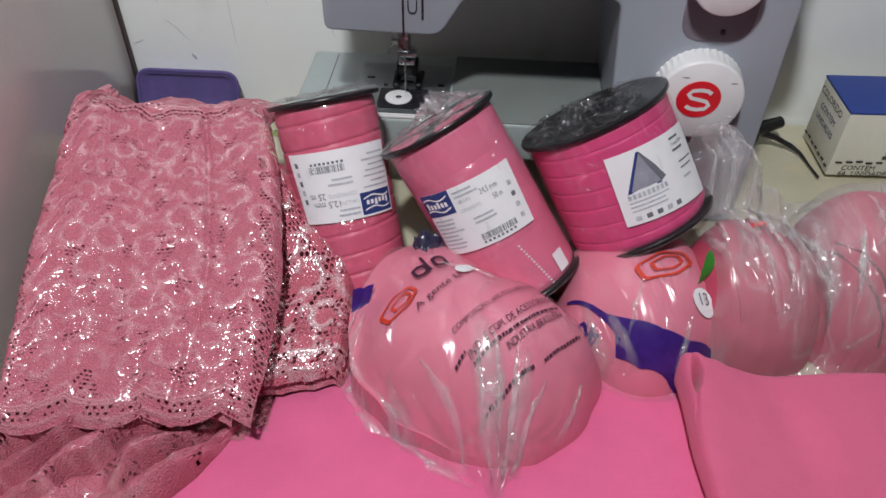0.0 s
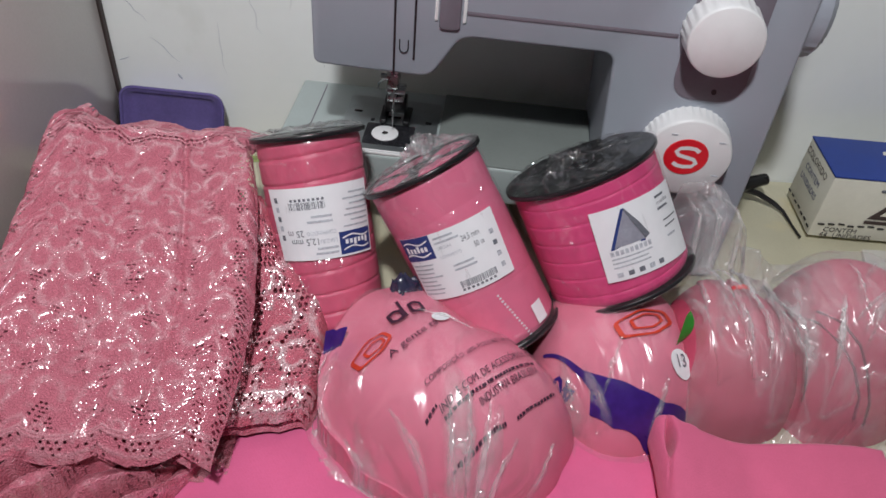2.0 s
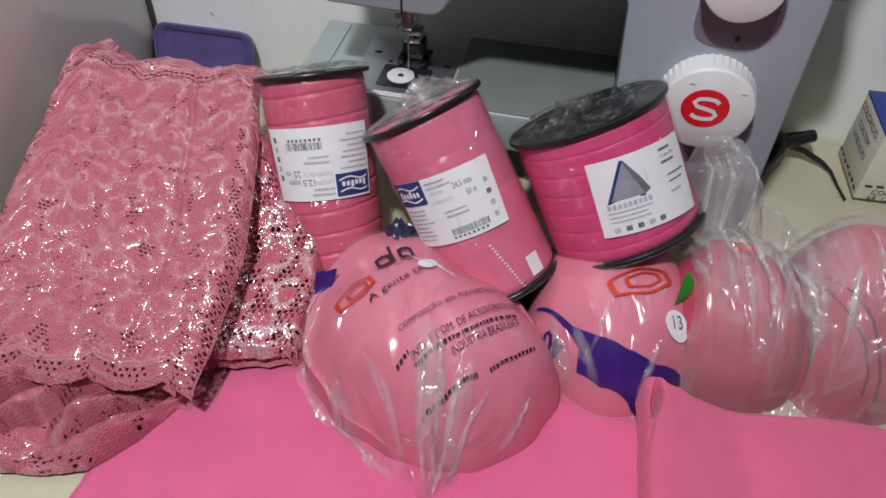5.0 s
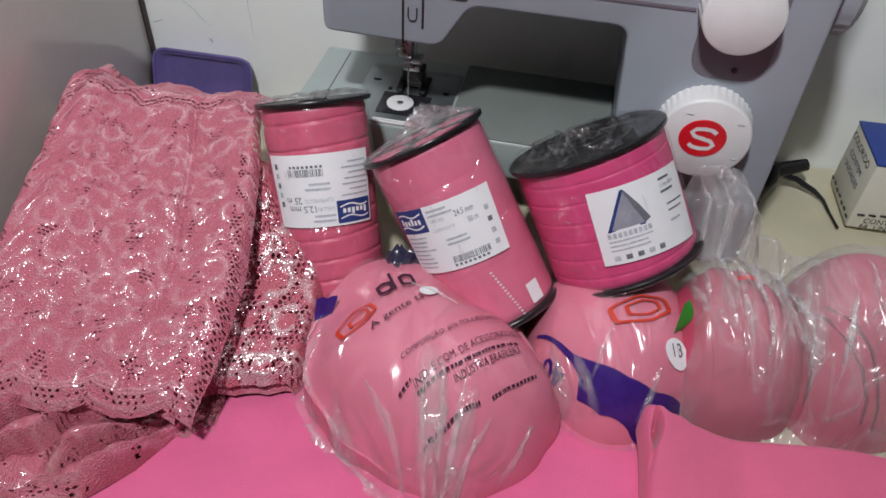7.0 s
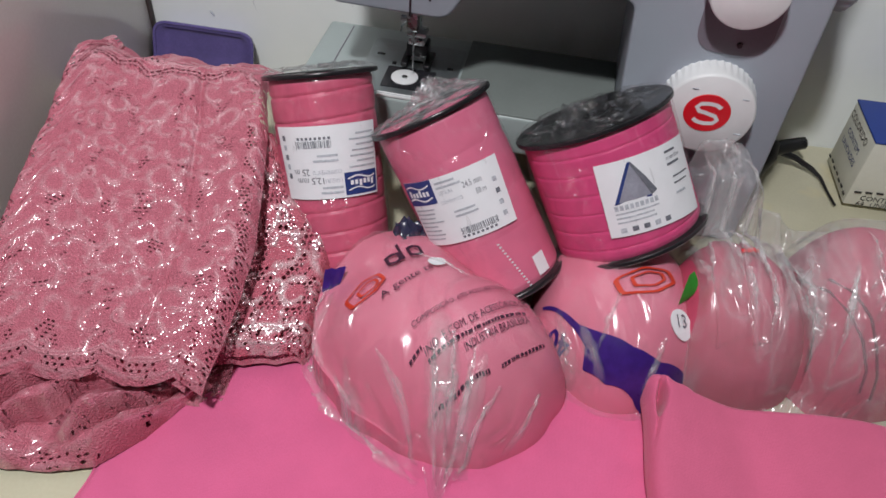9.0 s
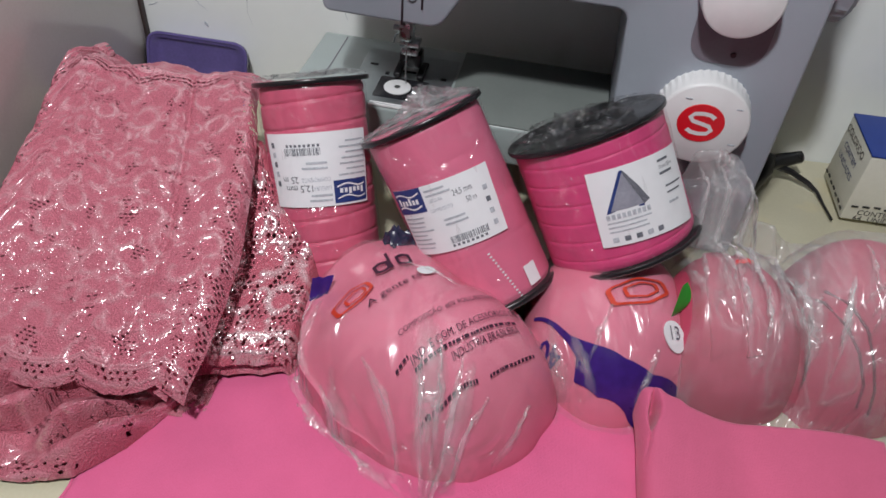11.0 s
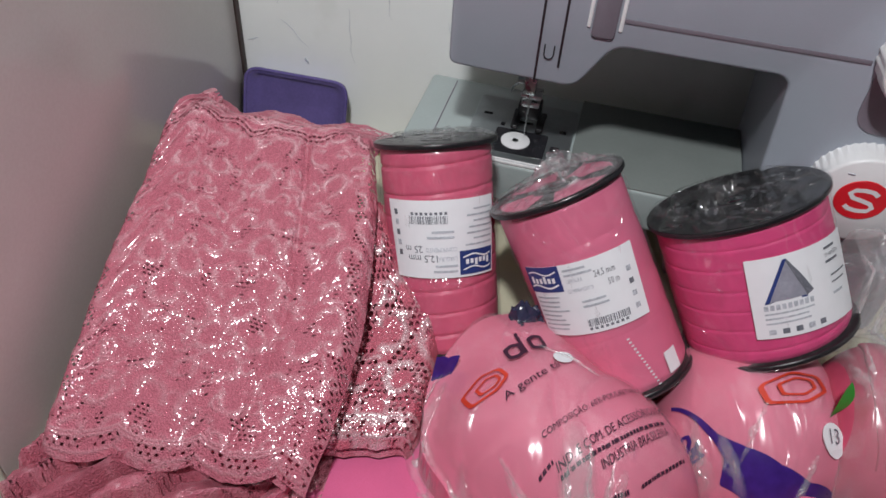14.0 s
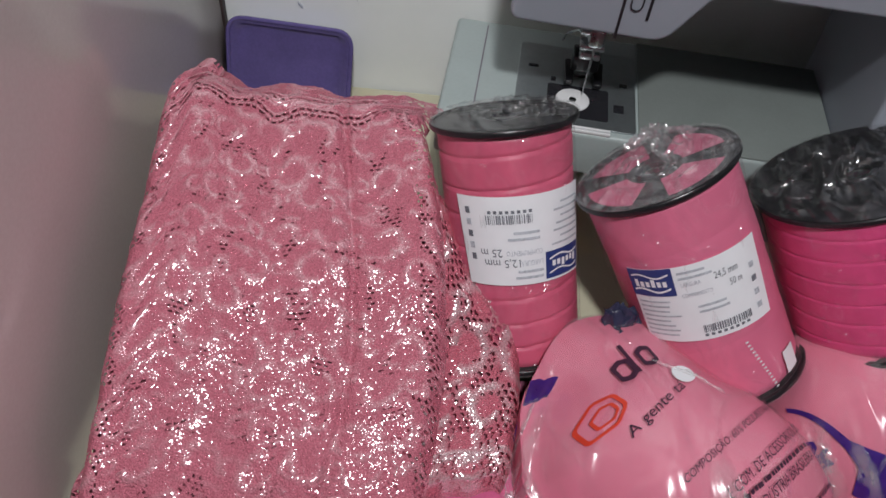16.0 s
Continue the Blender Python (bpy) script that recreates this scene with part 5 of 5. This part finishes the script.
def fold_high(x, y, xl, v):
    """Height of the folded piece: thick at its back fold, with soft swells and a slit at the rolled corner."""
    back = math.exp(-((1 - v) / 0.30) ** 2)
    q = x - xl
    h = 0.0150 + 0.0135 * back * (1 - 0.45 * max(0, (x - 0.15) / 0.13)) + 0.0026 * nz(x * 20, y * 14, 7) + 0.0008 * nz(x * 46, y * 30, 1)
    h += 0.0050 * back * math.exp(-(q / 0.020) ** 2) - 0.0050 * math.exp(-((q - 0.046 - 0.05 * (1 - v)) / 0.018) ** 2) * min(1, 1.3 * back + 0.2)
    # the slit between the wrapped strip and the upper layer: open at the corner, closing towards the front
    run = max(0.0, min(1.0, (y - 0.246) / 0.036))
    open_ = math.sin(math.pi * (y - 0.264) / 0.023) if 0.264 < y < 0.287 else 0.0
    close = min(1.0, max(0.0, (0.2905 - y) / 0.006))
    mid = 0.0022 + 0.0066 * run
    wide = 0.0007 + 0.0012 * open_
    h -= (0.0045 * run ** 0.5 + 0.0150 * open_) * close * math.exp(-((q - mid) / wide) ** 2)
    # the strip lies a little lower than the layer beside it
    h -= 0.0030 * run / (1 + math.exp((q - mid) / 0.0004)) * min(1, max(0, (0.291 - y) / 0.006))
    return h


def fold_fn(k, v):
    """k counts round the rolled edge first, then goes across to the free side."""
    n = len(FOLD_SIDE)
    xl = 0.1440 - 0.0035 * v + 0.0006 * math.sin(v * 23)
    xr = 0.256 + 0.023 * v + 0.0015 * math.sin(v * 8)
    yb = 0.2950 - 0.010 * max(0, min(1, (k - n) / 80)) + 0.0012 * math.sin(k * 0.09)
    y = 0.05 + (yb - 0.05) * v
    rad = 0.40 * fold_high(xl + 0.0006, y, xl, v)
    if k < n:
        a = FOLD_SIDE[k]
        x, h = xl + rad - rad * math.cos(a), rad * 1.12 + rad * 1.12 * math.sin(a)
        f = max(0, math.sin(a)) ** 2
        h = h * (1 - f) + fold_high(x, y, xl, v) * f
        e = 1.0
    else:
        u = FOLD_TOP[k - n]
        x0 = xl + rad
        x = x0 + (xr - x0) * u
        h = fold_high(x, y, xl, v)
        e = min(1, (1 - u) / 0.045)
    e = min(e, (1 - v) / 0.035)
    return (x, y, 0.0034 + h * math.sqrt(max(0, 1 - (1 - max(0, e)) ** 2)))


FOLD_SIDE = [radians(-80 + 170 * i / 40) for i in range(40)]
FOLD_TOP = [0.12 * i / 60 for i in range(60)] + [0.12 + 0.83 * i / 70 for i in range(71)] + [0.96, 0.97, 0.98, 0.99, 0.995, 1.0]
fold = thing("folded_fabric", "folded pink knit fabric with a rolled corner", "fabric", Matrix.Translation((0.2, 0.2, 0.003)))
part("layer", grid(fold_fn, range(len(FOLD_SIDE) + len(FOLD_TOP)), [0.8 * j / 60 for j in range(60)] + [0.8 + 0.165 * j / 60 for j in range(61)] + [0.968, 0.973, 0.979, 0.985, 0.990, 0.994, 0.997, 0.999, 1.0]), M_CLOTHB, fold, "slightly darker and duller pink knit")

# ---------------- rose lace ----------------
LR = np.random.RandomState(5)
# scrolls in staggered rows over the cloth: centre, radius, start and sweep of the curl, flattening
RINGS, EYES = [], []
for j in range(26):
    for i in range(20):
        cx, cy = -0.20 + 0.0235 * (i + 0.5 * (j % 2)) + LR.uniform(-0.003, 0.003), -0.06 + 0.0185 * j + LR.uniform(-0.003, 0.003)
        r = LR.uniform(0.0068, 0.0100)
        EYES.append((cx, cy, r, LR.uniform(0.75, 1.0)))
        RINGS.append((cx, cy, r, LR.uniform(0, 6.283), LR.uniform(3.6, 5.9)))
        RINGS.append((cx + LR.uniform(-0.004, 0.004) + 0.010, cy + LR.uniform(-0.003, 0.003), LR.uniform(0.0030, 0.0046), LR.uniform(0, 6.283), LR.uniform(4.0, 6.2)))
LEAVES = np.column_stack([LR.uniform(-0.16, 0.16, 700), LR.uniform(-0.05, 0.32, 700), LR.normal(0, 0.55, 700), LR.uniform(0.003, 0.006, 700)])


def smooth_noise(s, t, k, seed):
    """Cheap smooth noise on arrays, from a few crossed waves."""
    r = np.random.RandomState(seed)
    out = np.zeros_like(s)
    for i in range(9):
        a, p = r.uniform(0, 6.283), r.uniform(0, 6.283)
        f = k * r.uniform(0.6, 1.6)
        out += np.sin((s * math.cos(a) + t * math.sin(a)) * f + p)
    return out / 4.0


def motif(s, t, border=None, wide=False, folds=None):
    """Raised thread of the lace over cloth coordinates in metres, and its holes. border: distance to the scalloped edge."""
    m, eye = np.zeros_like(s), np.zeros_like(s)
    for cx, cy, r, a0, span in RINGS:
        k = (np.abs(s - cx) < 0.013) & (np.abs(t - cy) < 0.013)
        if not k.any():
            continue
        dx, dy = s[k] - cx, t[k] - cy
        d, an = np.hypot(dx, dy), (np.arctan2(dy, dx) - a0) % 6.283
        rr = r * (1 - 0.40 * an / 6.283)
        stitched = 0.86 + 0.14 * np.sin(an * r * 3600)
        m[k] = np.maximum(m[k], np.exp(-((d - rr) / (0.0006 + 0.16 * r)) ** 2) * (an < span) * stitched)
    for cx, cy, r, flat in EYES:
        k = (np.abs(s - cx) < 0.010) & (np.abs(t - cy) < 0.010)
        if k.any():
            d = np.hypot(s[k] - cx, (t[k] - cy) / flat)
            eye[k] = np.maximum(eye[k], np.clip((0.62 * r - d) / 0.0012, 0, 1))
    for cx, cy, a, ln in LEAVES:
        k = (np.abs(s - cx) < 0.010) & (np.abs(t - cy) < 0.010)
        if not k.any():
            continue
        dx, dy = s[k] - cx, t[k] - cy
        p, q = dx * math.cos(a) + dy * math.sin(a), -dx * math.sin(a) + dy * math.cos(a)
        m[k] = np.maximum(m[k], 0.7 * np.exp(-((p / ln) ** 4 + (q / 0.0013) ** 2)))
    m *= 1 - 0.85 * eye
    m *= np.clip(0.75 + 0.45 * smooth_noise(s, t, 420, 21), 0.25, 1)
    # open net: a skewed lattice of small holes between the scrolls, in drifts; wider where the lace lies open
    pitch = 0.0034 if wide else 0.0030
    row = np.floor(t / (pitch * 0.82))
    gs, gt = (s + 0.5 * pitch * (row % 2)) % pitch - pitch / 2, t % (pitch * 0.82) - pitch * 0.41
    drift = smooth_noise(s, t, 260, 3) + 0.7 * smooth_noise(s, t, 800, 8)
    if wide:
        hole = (np.hypot(gs, gt * 1.1) < 0.00125) & (m < 0.35) & (eye < 0.1) & (drift > -0.35)
    else:
        hole = (np.hypot(gs * 0.8, gt * 1.7) < 0.00092) & (m < 0.30) & (eye < 0.1) & (drift > 0.70)
    if folds is not None:
        # rows of open eyelets along both side folds
        for f0 in folds:
            near_fold = np.exp(-((s - f0) / 0.0075) ** 2)
            hole |= (np.hypot(gs, gt * 1.2) < 0.00095) & (near_fold > 0.55) & (m < 0.5) & (smooth_noise(s, t, 380, 14) > 0.05)
    if border is not None:
        for d0 in (0.0035, 0.0105, 0.0125):
            m = np.maximum(m, 0.9 * np.exp(-((border - d0) / 0.0010) ** 2))
        for d0, shift in ((0.0060, 0.0), (0.0088, 0.0022)):
            hole |= (np.hypot((s + shift) % 0.0044 - 0.0022, (border - d0) * 1.2) < 0.0010) & (smooth_noise(s, t, 250, 33) > -0.5)
        # two drawn-thread rows that sag across below the ruffled top
        sag = t - 0.212 - 0.014 * ((s + 0.005) / 0.074) ** 2 - 0.002 * np.sin(s * 160)
        for d0 in (0.0, 0.0042):
            m = np.where(np.abs(sag - d0) < 0.0016, m * 0.5, m)
            hole |= (np.abs(sag - d0) < 0.00075) & ((s + d0 * 0.4) % 0.0040 < 0.0026)
            m = np.maximum(m, 0.7 * np.exp(-((sag - d0 - 0.0021) / 0.0008) ** 2))
    return np.clip(m, 0, 1), hole


def lace_part(name, place, ns, nt, s_range, t_range, parent, label="", border=None, holes=True, relief=0.0006, material=None, wide=False, folds=None):
    """A lace sheet: place(S, T) gives its points; raised motif along the upward side; holes cut out."""
    S, T = np.meshgrid(np.linspace(*s_range, ns), np.linspace(*t_range, nt))
    X, Y, Z = place(S, T)
    m, hole = motif(S, T, border(S, T) if border is not None else None, wide, folds)
    du = np.stack([np.gradient(A, axis=1) for A in (X, Y, Z)], -1)
    dv = np.stack([np.gradient(A, axis=0) for A in (X, Y, Z)], -1)
    n = np.cross(du, dv)
    n /= np.linalg.norm(n, axis=-1, keepdims=True) + 1e-12
    n *= np.sign(n[..., 2:3] + 1e-9)
    P = np.stack([X, Y, Z], -1) + n * (relief * m + 0.00008 * smooth_noise(S, T, 1500, 6))[..., None]
    idx = np.arange(ns * nt).reshape(nt, ns)
    quads = np.stack([idx[:-1, :-1], idx[:-1, 1:], idx[1:, 1:], idx[1:, :-1]], -1).reshape(-1, 4)
    if holes:
        keep = ~hole[:-1, :-1].reshape(-1)
        quads = quads[keep]
    return part(name, (P.reshape(-1, 3).tolist(), quads.tolist()), material or M_LACE, parent, label, True, attr=m.reshape(-1))


lace = thing("lace_fabric", "folded rose lace with silvery thread and scalloped edge", "lace", Matrix.Translation((-0.17, 0.35, 0.001)))
YK = [0.225, 0.235, 0.262, 0.300, 0.350, 0.385, 0.415, 0.435, 0.450, 0.480]
ZK = [0.030, 0.034, 0.048, 0.066, 0.085, 0.095, 0.105, 0.108, 0.102, 0.090]


def scallop(f):
    return 0.0060 * np.abs(np.sin(f * math.pi * 3.3 + 0.2)) ** 0.7


def top_place(S, T):
    """Main layer: f across from the panel to the free fold, g from the scalloped front edge to the ruffled top."""
    f, g = (S + 0.074) / 0.148, T / 0.250
    front = 0.2395 + 0.004 * f - scallop(f)
    back = np.interp(f, [0, 0.05, 0.09, 0.12, 0.16, 0.24, 0.43, 0.60, 0.80, 0.90, 0.96, 1.0], [0.426, 0.432, 0.444, 0.464, 0.468, 0.461, 0.455, 0.459, 0.454, 0.463, 0.462, 0.454]) + 0.0015 * np.sin(f * 40)
    y = front + (back - front) * g
    xl = -0.2415 - 0.002 * g
    xr = np.interp(g, [0, 0.1, 0.22, 0.38, 0.55, 0.72, 0.88, 1.0], [-0.1005, -0.0960, -0.0925, -0.0915, -0.0955, -0.1020, -0.1120, -0.1010])
    x = xl + (xr - xl) * f
    z = np.interp(y, YK, ZK) + 0.0018 * smooth_noise(x, y, 55, 2) + 0.0010 * smooth_noise(x, y, 130, 4) + 0.00035 * smooth_noise(x, y, 420, 17)
    top = np.clip((g - 0.78) / 0.22, 0, 1)
    z += top ** 1.5 * (0.004 * np.sin(f * 17 + 0.6) - 0.003) + 0.007 * np.exp(-((f - 0.09) / 0.06) ** 2) * top
    z -= (0.003 + 0.005 * np.clip(g / 0.25, 0, 1)) * np.clip((f - 0.95) / 0.05, 0, 1) ** 2 + 0.012 * np.clip((0.05 - f) / 0.05, 0, 1) ** 2
    z -= 0.004 * np.clip((0.05 - g) / 0.05, 0, 1) ** 2 + 0.0022 * np.exp(-((f - 0.70 - 0.02 * np.sin(g * 5)) / 0.018) ** 2)
    return x, y, z


lace_part("top_layer", top_place, 330, 540, (-0.074, 0.074), (0.0, 0.250), lace, folds=(-0.070, 0.067), border=lambda S, T: np.minimum(T, np.maximum(0.0, 0.247 - T) + 0.004 - 0.016 * (1 - ((S + 0.01) / 0.074) ** 2) * (T > 0.15)))


def under_place(dz, dx, dy):
    def fn(S, T):
        x, y, z = top_place(S, T)
        return x + dx * (S + 0.074) / 0.074, y + dy, np.maximum(0.002, z - dz)
    return fn


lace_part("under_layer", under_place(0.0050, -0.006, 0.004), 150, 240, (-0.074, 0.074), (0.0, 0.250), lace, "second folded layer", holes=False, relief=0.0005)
lace_part("under_layer", under_place(0.0110, -0.011, 0.010), 120, 180, (-0.074, 0.074), (0.0, 0.250), lace, "third folded layer", holes=False, relief=0.0005)


def roll_place(p0, p1, r, turns=0.9):
    """A rolled edge of lace lying from p0 to p1, S round it and T along it."""
    a, b = Vector(p0), Vector(p1)
    d = (b - a).normalized()
    e = d.cross(Vector((0, 0, 1))).normalized()
    up = e.cross(d)

    def fn(S, T):
        th, g = S / 0.03 * 2 * math.pi * turns - 0.6, T / 0.035
        rr = r * (1 - 0.30 * S / 0.03) * (0.75 + 0.35 * np.sin(math.pi * np.clip(g, 0, 1))) + 0.0006 * smooth_noise(S, T, 500, 5)
        return [a[i] + (b[i] - a[i]) * g + (e[i] * np.cos(th) + up[i] * np.sin(th)) * rr for i in range(3)]
    return fn


lace_part("rolled_edge", roll_place((-0.2400, 0.436, 0.0985), (-0.2265, 0.464, 0.1000), 0.0075), 70, 80, (0.0, 0.03), (0.0, 0.035), lace, "rolled corner of the lace", border=lambda S, T: np.minimum(S, 0.03 - S))


def side_place(S, T):
    """The tongue of lace that slips out beside the pile, towards the spools."""
    f, g = (S - 0.10) / 0.056, T / 0.105
    y = 0.2695 + 0.013 * f + 0.122 * g - 0.004 * f * g + 0.0015 * np.abs(np.sin(f * 9))
    xr = np.interp(g, [0, 0.08, 0.3, 0.5, 0.66, 0.74, 1.0], [-0.0585, -0.0555, -0.0525, -0.0530, -0.0610, -0.0740, -0.0990])
    x = -0.112 + (xr + 0.112) * f
    z = np.interp(g, [0, 0.5, 0.70, 1.0], [0.024, 0.043, 0.061, 0.087]) + 0.005 * np.sin(f * 4) * g + 0.0014 * smooth_noise(x, y, 70, 3) - 0.010 * np.clip((f - 0.9) / 0.1, 0, 1) ** 2 - 0.006 * np.clip((0.06 - g) / 0.06, 0, 1) ** 2
    return x, y, z


lace_part("side_tongue", side_place, 150, 270, (0.10, 0.156), (0.0, 0.105), lace, "loose tongue of lace", wide=True, border=lambda S, T: T, material=M_LACE2)


def tongue_low(S, T):
    x, y, z = side_place(S, T)
    return x + 0.001, y + 0.0015, np.maximum(0.003, z - 0.010)


lace_part("tongue_back", tongue_low, 60, 90, (0.10, 0.156), (0.0, 0.105), lace, "plain under-layer of lace", holes=False, relief=0.0004)


def ruffle_place(S, T):
    """Crumpled end of the lace in front: folds that lap over one another, slanting out from under the scalloped edge."""
    f, g = (S + 0.066) / 0.13, T / 0.080
    ks = [0.0, 0.12, 0.25, 0.50, 0.62, 0.80, 1.0]
    x0, y0 = np.interp(f, ks, [-0.2530, -0.2480, -0.2270, -0.1720, -0.1500, -0.1310, -0.1130]), np.interp(f, ks, [0.2300, 0.2060, 0.1930, 0.1965, 0.2030, 0.2230, 0.2550])
    x1, y1 = -0.2520 + 0.138 * f, 0.2680 + 0.004 * np.sin(f * 6)
    x, y = x0 + (x1 - x0) * g, y0 + (y1 - y0) * g
    lane = (0.72 * x - 0.69 * y + 0.30) / 0.0210 + 0.65 * smooth_noise(x, y, 38, 31) + 0.12 * smooth_noise(x, y, 150, 32)
    fr = lane - np.floor(lane)
    lap = fr ** 0.7 * (1 - np.clip((fr - 0.84) / 0.16, 0, 1) ** 1.3) * np.clip(0.7 + 0.5 * smooth_noise(x, y, 70, 41), 0.15, 1.2)
    rim = np.sqrt(np.clip(np.minimum(g / 0.12, np.minimum(f, 1 - f) / 0.04), 0, 1))
    z = 0.0042 + (0.005 + 0.030 * lap * (1 - 0.35 * f)) * rim + 0.008 * g * (1 - 0.5 * f) + 0.0036 * smooth_noise(x, y, 130, 9) * rim + 0.0008 * smooth_noise(x, y, 380, 12)
    return x, y, np.maximum(z, 0.0038)


lace_part("front_ruffle", ruffle_place, 280, 200, (-0.066, 0.064), (0.0, 0.080), lace, "crumpled front end", folds=(-0.045, 0.000, 0.040))


def ruffle_low(S, T):
    x, y, z = ruffle_place(S, T)
    return x, y + 0.0015, np.maximum(0.0032, z - 0.004)


lace_part("ruffle_back", ruffle_low, 120, 90, (-0.062, 0.060), (0.003, 0.080), lace, "plain under-layer of lace", holes=False, relief=0.0004)


def skirt_place(S, T):
    """Lowest layer with its own scalloped edge, lying on the pink cloth."""
    f, g = (S - 0.02) / 0.05, T / 0.09
    x = -0.150 + 0.052 * f
    y = 0.240 + 0.014 * f - 0.004 * np.abs(np.sin(f * 6)) + 0.09 * g
    return x, y, 0.0055 + 0.002 * np.sin(f * 5 + g * 4) + 0.004 * g


lace_part("low_layer", skirt_place, 60, 100, (0.02, 0.07), (0.0, 0.09), lace, "lowest lace layer", relief=0.0005)
